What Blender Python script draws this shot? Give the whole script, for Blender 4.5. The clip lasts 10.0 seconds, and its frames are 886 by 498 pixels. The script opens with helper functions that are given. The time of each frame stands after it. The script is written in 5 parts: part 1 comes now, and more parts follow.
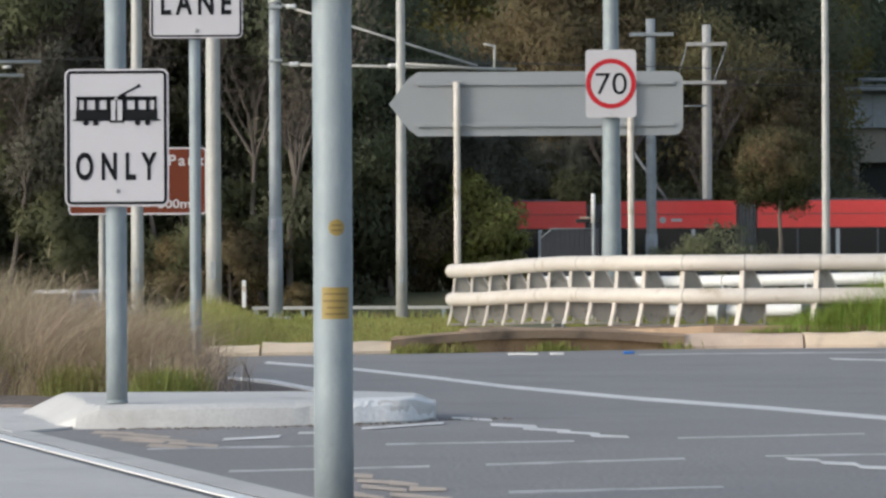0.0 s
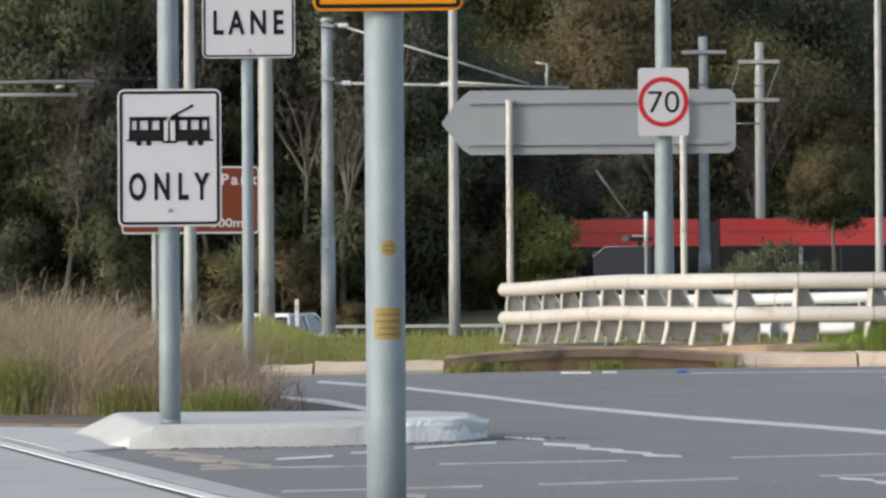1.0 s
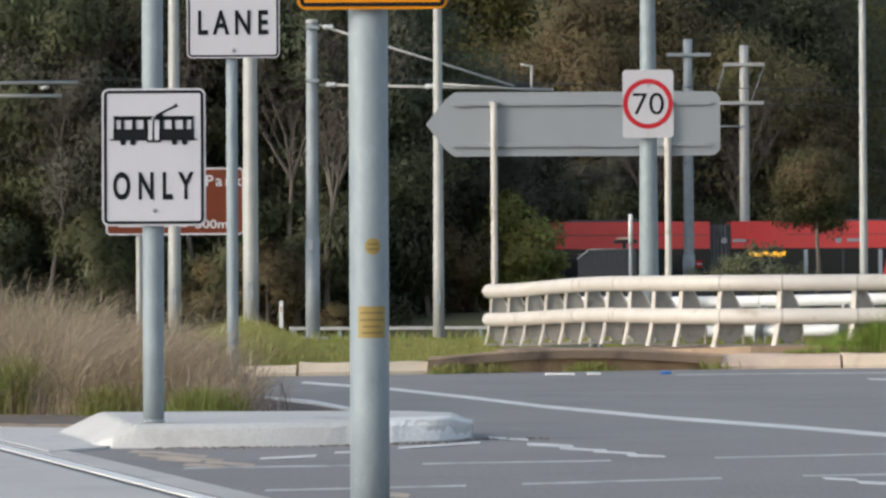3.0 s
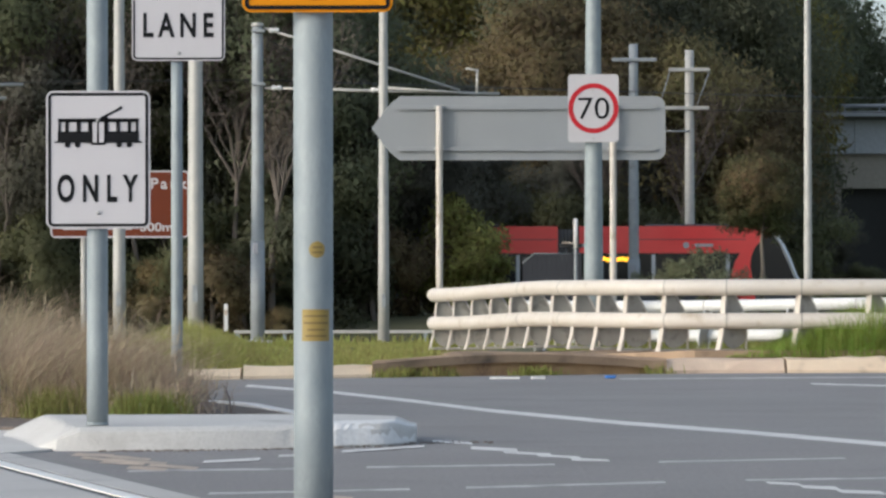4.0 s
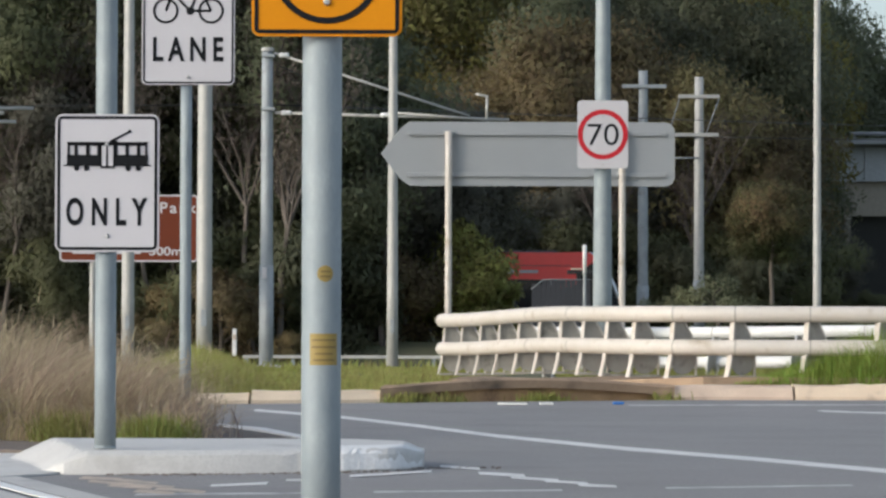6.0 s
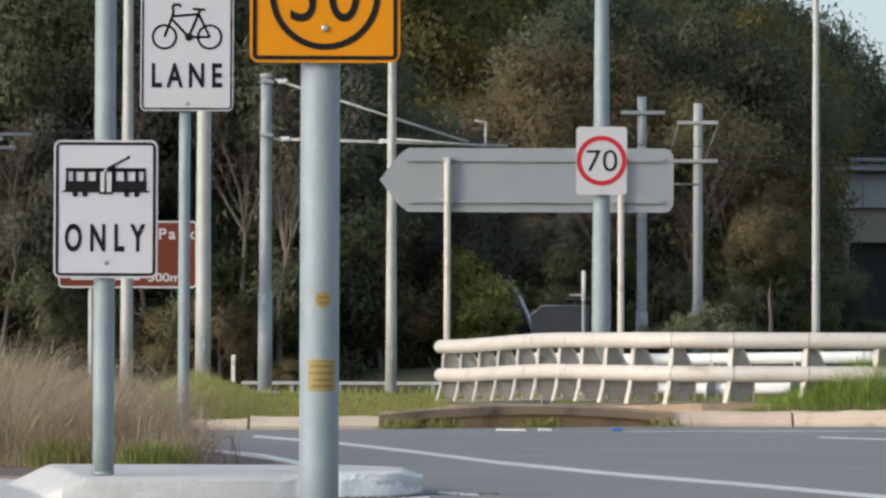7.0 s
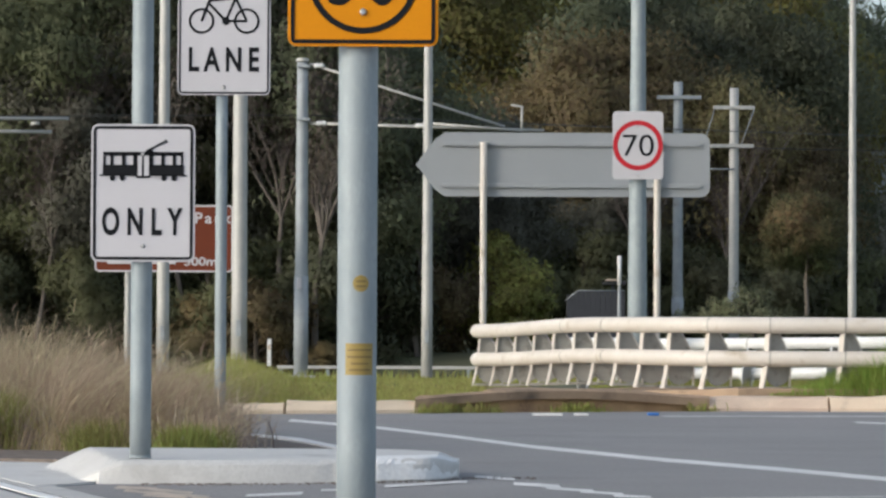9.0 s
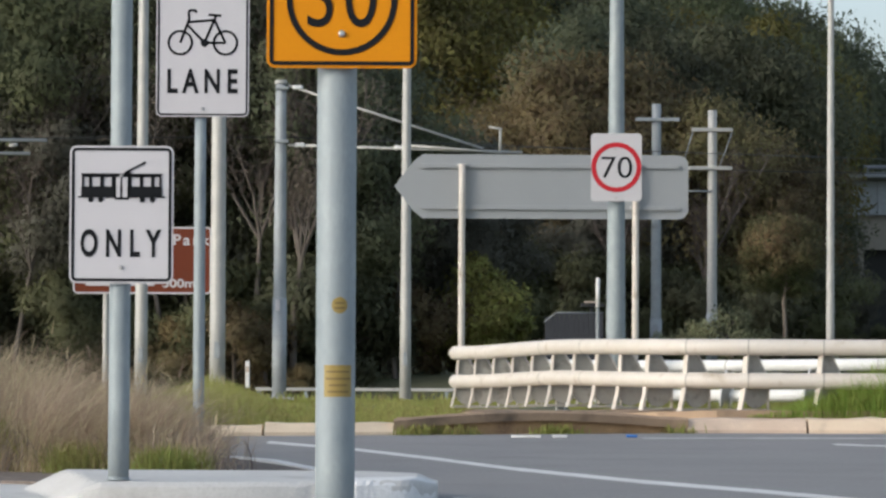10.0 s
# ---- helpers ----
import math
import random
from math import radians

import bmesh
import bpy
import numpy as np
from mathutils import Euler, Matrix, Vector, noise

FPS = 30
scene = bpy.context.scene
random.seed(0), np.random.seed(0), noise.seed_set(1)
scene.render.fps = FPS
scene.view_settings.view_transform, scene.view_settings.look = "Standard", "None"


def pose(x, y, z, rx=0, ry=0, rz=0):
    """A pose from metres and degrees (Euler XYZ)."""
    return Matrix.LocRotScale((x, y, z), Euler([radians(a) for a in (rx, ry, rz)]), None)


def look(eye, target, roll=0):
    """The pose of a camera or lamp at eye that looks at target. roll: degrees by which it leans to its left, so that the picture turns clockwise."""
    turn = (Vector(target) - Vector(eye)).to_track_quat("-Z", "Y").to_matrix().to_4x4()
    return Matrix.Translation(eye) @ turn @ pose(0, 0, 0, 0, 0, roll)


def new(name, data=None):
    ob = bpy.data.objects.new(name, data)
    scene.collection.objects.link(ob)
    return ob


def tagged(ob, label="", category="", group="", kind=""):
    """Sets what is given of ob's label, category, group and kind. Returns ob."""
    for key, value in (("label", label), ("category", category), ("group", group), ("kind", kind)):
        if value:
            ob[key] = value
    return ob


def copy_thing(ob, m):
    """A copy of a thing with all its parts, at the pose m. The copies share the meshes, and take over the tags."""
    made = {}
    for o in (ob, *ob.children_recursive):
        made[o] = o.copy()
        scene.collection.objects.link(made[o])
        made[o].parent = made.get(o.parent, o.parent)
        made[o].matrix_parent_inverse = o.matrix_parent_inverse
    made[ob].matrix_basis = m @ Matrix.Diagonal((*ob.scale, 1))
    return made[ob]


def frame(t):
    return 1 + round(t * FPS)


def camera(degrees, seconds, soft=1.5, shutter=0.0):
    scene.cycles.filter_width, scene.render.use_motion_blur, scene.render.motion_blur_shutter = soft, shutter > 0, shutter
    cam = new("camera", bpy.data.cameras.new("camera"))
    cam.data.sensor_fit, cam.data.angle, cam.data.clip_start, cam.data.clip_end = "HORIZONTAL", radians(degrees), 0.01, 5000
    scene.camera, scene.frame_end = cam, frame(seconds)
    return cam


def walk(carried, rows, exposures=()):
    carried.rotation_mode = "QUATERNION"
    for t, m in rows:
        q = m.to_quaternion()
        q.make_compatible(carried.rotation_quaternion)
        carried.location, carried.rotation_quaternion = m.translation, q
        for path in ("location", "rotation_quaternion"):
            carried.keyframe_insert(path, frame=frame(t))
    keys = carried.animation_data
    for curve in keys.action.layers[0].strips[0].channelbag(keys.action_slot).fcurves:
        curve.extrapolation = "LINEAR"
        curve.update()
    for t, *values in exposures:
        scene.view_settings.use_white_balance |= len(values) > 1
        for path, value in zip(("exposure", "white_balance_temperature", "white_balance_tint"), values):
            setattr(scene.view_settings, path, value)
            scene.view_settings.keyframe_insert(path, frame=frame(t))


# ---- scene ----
cam = camera(15.0, 10.0, soft=2.6)
EYE = (0.0, 0.0, 0.79)
ROWS = [
    (0.0, 0.000, 0.280, 0.290, 0.000, 0.000),
    (0.5, 0.482, 0.705, 0.397, -0.000, 0.009),
    (1.0, 0.898, 0.594, 0.381, 0.001, 0.007),
    (1.5, 0.780, 0.568, 0.369, 0.001, 0.003),
    (2.0, 0.490, 0.712, 0.296, 0.003, 0.004),
    (3.3, 0.656, 0.542, 0.273, 0.003, -0.007),
    (3.5, 0.391, 0.482, 0.240, 0.005, -0.006),
    (4.0, -0.300, 0.698, 0.101, 0.006, -0.007),
    (4.5, -0.178, 0.977, 0.107, 0.009, -0.007),
    (5.0, -0.000, 1.055, -0.049, 0.004, -0.007),
    (5.5, -0.113, 0.980, -0.151, 0.006, -0.010),
    (7.0, -0.167, 1.582, -0.187, 0.012, -0.011),
    (7.5, -0.038, 1.487, -0.145, 0.009, -0.013),
    (8.0, 0.240, 1.226, -0.218, 0.008, -0.010),
    (8.5, 0.443, 1.026, -0.166, 0.002, -0.014),
    (9.0, 0.436, 1.318, -0.285, 0.005, -0.013),
    (9.5, 0.265, 1.517, -0.323, 0.003, -0.011),
    (10.0, 0.068, 1.694, -0.294, 0.004, -0.014),
]
walk(cam, [(t, pose(EYE[0] + dx, EYE[1], EYE[2] + dz, 90 + pitch, roll, yaw)) for t, yaw, pitch, roll, dx, dz in ROWS],
     exposures=[(0.0, 0.40, 5960, 7.5), (10.0, 0.40, 5960, 7.5)])

# ---- light: pale evening sky, low veiled sun from the left, a little behind the camera ----
SUN_ELEV, SUN_AZ = 20.0, 240.0
world = bpy.data.worlds.new("sky")
scene.world = world
world.use_nodes = True
wn = world.node_tree
sky = wn.nodes.new("ShaderNodeTexSky")
sky.sky_type, sky.sun_disc = "NISHITA", False
sky.sun_elevation, sky.sun_rotation = radians(SUN_ELEV), radians(SUN_AZ)
sky.air_density, sky.dust_density, sky.ozone_density = 1.0, 3.0, 1.0
wn.nodes["Background"].inputs["Strength"].default_value = 0.165
veil = wn.nodes.new("ShaderNodeHueSaturation")
veil.inputs["Saturation"].default_value = 0.55
wn.links.new(sky.outputs["Color"], veil.inputs["Color"])
wn.links.new(veil.outputs["Color"], wn.nodes["Background"].inputs["Color"])
sun = new("sun", bpy.data.lights.new("sun", "SUN"))
sun.data.energy, sun.data.angle, sun.data.color = 0.72, radians(9), (1.0, 0.80, 0.58)
sun_dir = Vector((math.sin(radians(SUN_AZ)) * math.cos(radians(SUN_ELEV)), math.cos(radians(SUN_AZ)) * math.cos(radians(SUN_ELEV)), math.sin(radians(SUN_ELEV))))
sun.matrix_world = look(sun_dir * 60, (0, 0, 0))


# ---- materials ----
def material(name, colour, rough=0.7, metal=0.0, second=None, scale=4.0, fine=60.0, bump=0.2, spread=0.15, stain=None, stain_scale=1.2, stain_amount=0.5, emit=0.0, island=0.0, objrand=0.0, coat=0.0, stretch=(1, 1, 1), translucent=0.0, gloss=0.5, bump_size=0.01):
    """Two scales of noise between two colours, fine grain with relief, and stains with a shape of their own."""
    m = bpy.data.materials.new(name)
    m.use_nodes = True
    nt = m.node_tree
    n, l = nt.nodes, nt.links
    b = n["Principled BSDF"]
    tc = n.new("ShaderNodeTexCoord")
    mp = n.new("ShaderNodeMapping")
    mp.inputs["Scale"].default_value = stretch
    l.new(tc.outputs["Object"], mp.inputs["Vector"])

    def tex(s, detail=5.0):
        t = n.new("ShaderNodeTexNoise")
        t.inputs["Scale"].default_value, t.inputs["Detail"].default_value = s, detail
        l.new(mp.outputs["Vector"], t.inputs["Vector"])
        return t.outputs["Fac"]

    def mix(a, c, f):
        x = n.new("ShaderNodeMix")
        x.data_type = "RGBA"
        for sock, v in ((x.inputs[6], a), (x.inputs[7], c), (x.inputs[0], f)):
            if isinstance(v, bpy.types.NodeSocket):
                l.new(v, sock)
            else:
                sock.default_value = v
        return x.outputs[2]

    def ramp(v, lo, hi):
        r = n.new("ShaderNodeMapRange")
        r.inputs["From Min"].default_value, r.inputs["From Max"].default_value = lo, hi
        l.new(v, r.inputs["Value"])
        return r.outputs["Result"]

    col = (*colour, 1)
    sec = (*(second or tuple(c * (1 - spread) for c in colour)), 1)
    out = mix(col, sec, ramp(tex(scale), 0.35, 0.65))
    grain = tex(fine, 3.0)
    out = mix(out, tuple(c * (1 - spread) for c in col[:3]) + (1,), ramp(grain, 0.4, 0.75))
    if stain:
        out = mix(out, (*stain, 1), ramp(tex(stain_scale, 8.0), 0.72 - 0.3 * stain_amount, 0.9 - 0.2 * stain_amount))
    if island or objrand:
        hsv = n.new("ShaderNodeHueSaturation")
        src = n.new("ShaderNodeNewGeometry").outputs["Random Per Island"] if island else n.new("ShaderNodeObjectInfo").outputs["Random"]
        if island and objrand:
            both = n.new("ShaderNodeMath")
            both.operation = "MULTIPLY_ADD"
            l.new(n.new("ShaderNodeObjectInfo").outputs["Random"], both.inputs[0])
            both.inputs[1].default_value = objrand
            l.new(src, both.inputs[2])
            src = both.outputs[0]
        amount = island or objrand
        r = n.new("ShaderNodeMapRange")
        r.inputs["To Min"].default_value, r.inputs["To Max"].default_value = 1 - amount, 1 + amount
        if island and objrand:
            r.inputs["From Max"].default_value = 1 + objrand
            r.inputs["To Min"].default_value, r.inputs["To Max"].default_value = 0.5, 1.5
        l.new(src, r.inputs["Value"])
        l.new(r.outputs["Result"], hsv.inputs["Value"])
        r2 = n.new("ShaderNodeMapRange")
        r2.inputs["To Min"].default_value, r2.inputs["To Max"].default_value = 0.5 - 0.03 * amount / 0.3, 0.5 + 0.03 * amount / 0.3
        if island and objrand:
            r2.inputs["From Max"].default_value = 1 + objrand
        l.new(src, r2.inputs["Value"])
        l.new(r2.outputs["Result"], hsv.inputs["Hue"])
        l.new(out, hsv.inputs["Color"])
        out = hsv.outputs["Color"]
    l.new(out, b.inputs["Base Color"])
    b.inputs["Roughness"].default_value, b.inputs["Metallic"].default_value = rough, metal
    b.inputs["Coat Weight"].default_value = coat
    b.inputs["Specular IOR Level"].default_value = gloss
    if emit:
        l.new(out, b.inputs["Emission Color"])
        b.inputs["Emission Strength"].default_value = emit
    if bump:
        bp = n.new("ShaderNodeBump")
        bp.inputs["Strength"].default_value, bp.inputs["Distance"].default_value = bump, bump_size
        l.new(grain, bp.inputs["Height"])
        l.new(bp.outputs["Normal"], b.inputs["Normal"])
    if translucent:
        tr = n.new("ShaderNodeBsdfTranslucent")
        l.new(out, tr.inputs["Color"])
        ms = n.new("ShaderNodeMixShader")
        ms.inputs[0].default_value = translucent
        l.new(b.outputs[0], ms.inputs[1])
        l.new(tr.outputs[0], ms.inputs[2])
        l.new(ms.outputs[0], n["Material Output"].inputs["Surface"])
    return m


M_asphalt = material("asphalt", (0.268, 0.258, 0.256), 0.8, second=(0.228, 0.220, 0.220), scale=0.5, fine=38, bump=0.9, spread=0.3, stain=(0.185, 0.178, 0.177), stain_scale=0.9, stain_amount=0.6)
M_paint = material("road_paint", (0.74, 0.73, 0.72), 0.7, fine=40, spread=0.2, stain=(0.3, 0.3, 0.3), stain_scale=6, stain_amount=0.5)
M_paint_old = material("worn_road_paint", (0.58, 0.57, 0.57), 0.75, fine=40, spread=0.3, stain=(0.17, 0.17, 0.18), stain_scale=7, stain_amount=0.7)
M_hatch = material("faded_cream_paint", (0.58, 0.48, 0.39), 0.8, fine=30, spread=0.25, stain=(0.30, 0.27, 0.25), stain_scale=8, stain_amount=0.7)
M_slab = material("track_concrete", (0.51, 0.50, 0.485), 0.8, second=(0.44, 0.43, 0.42), scale=1.5, fine=70, bump=0.3, stain=(0.26, 0.27, 0.27), stain_scale=2.5, stain_amount=0.35)
M_kerb = material("pale_kerb_concrete", (0.60, 0.59, 0.57), 0.8, second=(0.53, 0.52, 0.50), scale=2, fine=60, bump=0.3, stain=(0.30, 0.29, 0.27), stain_scale=3, stain_amount=0.4)
M_whitekerb = material("whitewashed_kerb", (0.78, 0.78, 0.78), 0.75, second=(0.72, 0.72, 0.71), scale=4, fine=50, bump=0.4, stain=(0.38, 0.37, 0.36), stain_scale=7, stain_amount=0.4)
M_oldkerb = material("sandy_kerb_concrete", (0.80, 0.65, 0.48), 0.85, second=(0.68, 0.54, 0.40), scale=3, fine=50, bump=0.5, stain=(0.26, 0.20, 0.14), stain_scale=3, stain_amount=0.28, objrand=0.12)
M_lintel = material("weathered_lintel_concrete", (0.42, 0.30, 0.20), 0.9, second=(0.31, 0.22, 0.15), scale=3, fine=40, bump=0.5, stain=(0.08, 0.065, 0.05), stain_scale=2.5, stain_amount=0.55)
M_rust = material("rusty_earth", (0.46, 0.30, 0.16), 0.95, second=(0.24, 0.15, 0.09), scale=5, fine=40, bump=0.4)
M_dark = material("black_metal", (0.02, 0.021, 0.024), 0.55, fine=40, bump=0.1)
# not metallic: the sheen of reflected sky is painted as near-white
M_steel_rail = material("sky_white_rail_steel", (0.95, 0.95, 0.93), 0.3, 0.0, fine=120, bump=0.05)
M_galv = material("galvanised_steel", (0.315, 0.355, 0.37), 0.6, 0.15, second=(0.235, 0.275, 0.295), scale=14, fine=90, bump=0.1, spread=0.14, stain=(0.36, 0.39, 0.39), stain_scale=7, stain_amount=0.4, stretch=(1, 1, 0.5))
M_galv_pale = material("pale_galvanised_steel", (0.46, 0.455, 0.43), 0.5, 0.1, second=(0.38, 0.38, 0.37), scale=6, fine=50, bump=0.05, stain=(0.36, 0.36, 0.34), stain_scale=4, stain_amount=0.25)
M_pole_grey = material("weathered_grey_pole", (0.34, 0.37, 0.39), 0.65, 0.1, second=(0.27, 0.29, 0.31), scale=4, fine=40, bump=0.15, stain=(0.16, 0.16, 0.16), stain_scale=3, stain_amount=0.4)
M_signback = material("sign_back_aluminium", (0.305, 0.32, 0.335), 0.6, 0.1, second=(0.28, 0.295, 0.31), scale=1.2, fine=30, bump=0.03, spread=0.06, stain=(0.255, 0.27, 0.28), stain_scale=1.5, stain_amount=0.4)
M_white = material("white_sign_sheeting", (0.52, 0.51, 0.535), 0.55, gloss=0.3, fine=120, bump=0.02, spread=0.05, stain=(0.48, 0.47, 0.49), stain_scale=4, stain_amount=0.4)
M_black = material("black_sign_film", (0.010, 0.011, 0.013), 0.6, gloss=0.12, fine=80, bump=0.02)
M_red = material("red_sign_film", (0.46, 0.022, 0.032), 0.5, gloss=0.2, fine=80, bump=0.02, spread=0.08)
M_yellow = material("amber_sign_sheeting", (0.62, 0.235, 0.003), 0.6, gloss=0.12, fine=90, bump=0.02, spread=0.05, stain=(0.54, 0.20, 0.003), stain_scale=3, stain_amount=0.4)
M_brown = material("brown_sign_sheeting", (0.145, 0.034, 0.014), 0.6, gloss=0.2, fine=70, bump=0.02, spread=0.12, stain=(0.115, 0.032, 0.016), stain_scale=3, stain_amount=0.4)
M_sticker = material("yellow_sticker", (0.33, 0.235, 0.06), 0.5, fine=60, bump=0.02, stain=(0.26, 0.19, 0.06), stain_scale=30, stain_amount=0.5)
M_stickerink = material("sticker_print", (0.19, 0.13, 0.045), 0.6, fine=60, bump=0.0)
M_bolt = material("bolt_steel", (0.5, 0.5, 0.5), 0.35, 0.8, fine=80, bump=0.05)
M_cream = material("cream_railing_paint_and_sunlit_posts", (0.62, 0.575, 0.52), 0.55, second=(0.57, 0.52, 0.455), scale=3, fine=30, bump=0.08, spread=0.08, stain=(0.36, 0.29, 0.20), stain_scale=5, stain_amount=0.42)
# grey carries the shade on the railing's plate sides; the stain is grime
M_plate = material("shade_grey_railing_plate", (0.40, 0.38, 0.335), 0.7, second=(0.33, 0.31, 0.275), scale=4, fine=30, bump=0.1, stain=(0.10, 0.09, 0.075), stain_scale=6, stain_amount=0.6)
M_soil = material("verge_soil", (0.13, 0.125, 0.07), 0.95, second=(0.12, 0.12, 0.06), scale=0.6, fine=12, bump=0.6, stain=(0.06, 0.09, 0.03), stain_scale=0.4, stain_amount=0.8)
M_mulch = material("bark_mulch", (0.20, 0.165, 0.14), 0.95, second=(0.12, 0.10, 0.085), scale=9, fine=45, bump=0.9, spread=0.3)
M_dry = material("dry_grass", (0.50, 0.39, 0.29), 0.85, second=(0.33, 0.285, 0.16), scale=1.6, fine=8, bump=0.0, island=0.35, translucent=0.42)
M_dry_dark = material("dead_grass_thatch", (0.34, 0.28, 0.235), 0.9, second=(0.20, 0.165, 0.15), scale=2, fine=8, bump=0.0, island=0.35, translucent=0.15)
M_green = material("green_grass", (0.27, 0.285, 0.06), 0.7, second=(0.345, 0.31, 0.105), scale=0.8, fine=8, bump=0.0, island=0.35, translucent=0.3)
M_clump = material("dark_green_grass", (0.20, 0.22, 0.05), 0.7, second=(0.26, 0.24, 0.08), scale=2, fine=8, bump=0.0, island=0.35, translucent=0.3)
M_lush = material("lush_grass", (0.23, 0.32, 0.05), 0.7, second=(0.32, 0.36, 0.09), scale=1.2, fine=8, bump=0.0, island=0.3, translucent=0.3)
M_bark = material("pale_bark", (0.17, 0.145, 0.12), 0.9, second=(0.10, 0.085, 0.07), scale=2, fine=20, bump=0.5, stretch=(1, 1, 0.3))
M_bark_pale = material("grey_twigs", (0.135, 0.115, 0.10), 0.9, second=(0.085, 0.075, 0.065), scale=2, fine=20, bump=0.4, stretch=(1, 1, 0.3))
M_bark_dark = material("dark_bark", (0.07, 0.058, 0.047), 0.9, second=(0.045, 0.038, 0.03), scale=2, fine=20, bump=0.5, stretch=(1, 1, 0.3))


def leafy(name, a, b, vary=2.2):
    return material(name, a, 0.7, second=b, scale=0.45, fine=5.0, bump=0.0, spread=0.22, island=0.3, objrand=vary, translucent=0.5)


M_leaf_olive = leafy("olive_leaves", (0.155, 0.163, 0.077), (0.117, 0.126, 0.066))
M_leaf_tip = leafy("reddish_leaf_tips", (0.115, 0.135, 0.06), (0.20, 0.125, 0.07), 0.3)
M_leaf_dark = leafy("dark_leaves", (0.15, 0.165, 0.092), (0.125, 0.134, 0.084), 1.4)
M_leaf_grey = leafy("grey_green_leaves", (0.172, 0.169, 0.132), (0.132, 0.132, 0.103))
M_leaf_rust = leafy("rusty_brown_leaves", (0.24, 0.185, 0.09), (0.175, 0.16, 0.078), 0.9)
M_leaf_yellow = leafy("yellow_green_leaves", (0.25, 0.22, 0.056), (0.15, 0.15, 0.052), 0.8)
M_leaf_green = leafy("fresh_green_leaves", (0.42, 0.41, 0.12), (0.27, 0.285, 0.09), 0.3)
M_leaf_sage = leafy("sage_green_leaves", (0.23, 0.24, 0.14), (0.17, 0.18, 0.105), 0.3)
M_leaf_dead = leafy("dead_brown_twigs", (0.177, 0.143, 0.117), (0.125, 0.102, 0.086))
M_tramred = material("tram_red_paint", (0.98, 0.075, 0.07), 0.38, fine=30, bump=0.02, spread=0.06, stain=(0.90, 0.075, 0.07), stain_scale=1.2, stain_amount=0.3, coat=0.8)
M_tramglass = material("tram_dark_glazing", (0.012, 0.014, 0.018), 0.12, fine=20, bump=0.0, coat=0.5)
M_tramgrey = material("tram_grey_panel", (0.09, 0.092, 0.10), 0.55, fine=30, bump=0.05)
M_bellows = material("grey_bellows", (0.24, 0.24, 0.24), 0.8, second=(0.17, 0.17, 0.17), fine=30, bump=0.1)
M_tramsilver = material("tram_silver_trim", (0.62, 0.64, 0.67), 0.35, 0.4, fine=30, bump=0.02)
M_amber = material("amber_display", (1.0, 0.46, 0.02), 0.4, fine=30, bump=0.0, emit=2.2)
M_carwhite = material("white_car_paint", (0.74, 0.75, 0.77), 0.25, fine=30, bump=0.0, spread=0.03, coat=0.6)
M_carglass = material("car_glass", (0.03, 0.035, 0.04), 0.08, fine=30, bump=0.0, coat=0.6)
# pale base colour stands for sky mirrored in the glass
M_carscreen = material("painted_sky_windscreen", (0.42, 0.48, 0.51), 0.15, fine=30, bump=0.0, spread=0.1, coat=0.5)
M_taillight = material("orange_red_lens", (0.85, 0.16, 0.04), 0.3, fine=30, bump=0.0, coat=0.5)
M_tyre = material("tyre_rubber", (0.02, 0.02, 0.02), 0.85, fine=60, bump=0.2)
M_wall_pale = material("pale_wall_cladding", (0.42, 0.45, 0.47), 0.7, fine=10, bump=0.1)
M_wall_beige = material("beige_wall", (0.36, 0.33, 0.28), 0.85, fine=10, bump=0.1)
M_wall_shade = material("shade_dark_recess", (0.035, 0.037, 0.035), 0.85, fine=10, bump=0.1)
M_fence = material("dark_slate_cladding", (0.030, 0.033, 0.042), 0.7, fine=20, bump=0.1)
M_plastic = material("blue_plastic", (0.05, 0.20, 0.60), 0.4, fine=30, bump=0.0)
M_litter = material("white_litter", (0.75, 0.75, 0.74), 0.6, fine=30, bump=0.1)


# ---- mesh helpers ----
def mesh_of(name, bm, mat):
    me = bpy.data.meshes.new(name)
    bm.normal_update()
    bm.to_mesh(me)
    bm.free()
    me.materials.append(mat)
    return me


def thing(name, loc, label, category, group="", kind="", rz=0.0):
    ob = new(name)
    ob.matrix_world = pose(*loc, 0, 0, rz)
    ob.empty_display_size = 0.1
    return tagged(ob, label, category, group, kind)


def part(name, bm, mat, parent, label="", smooth=False):
    me = mesh_of(name, bm, mat) if isinstance(bm, bmesh.types.BMesh) else bm
    if smooth:
        me.polygons.foreach_set("use_smooth", [True] * len(me.polygons))
    ob = new(name, me)
    ob.parent = parent
    return tagged(ob, label)


def setting(name, bm, mat, label, category):
    ob = new(name, mesh_of(name, bm, mat))
    return tagged(ob, label, category, kind="structure")


def box(bm, c, s, bevel=0.0, rz=0.0, ry=0.0, rx=0.0):
    r = bmesh.ops.create_cube(bm, size=1.0, matrix=pose(*c, rx, ry, rz) @ Matrix.Diagonal((*s, 1)))
    if bevel:
        es = list({e for v in r["verts"] for e in v.link_edges})
        bmesh.ops.bevel(bm, geom=es, offset=bevel, segments=2, affect="EDGES", profile=0.5)


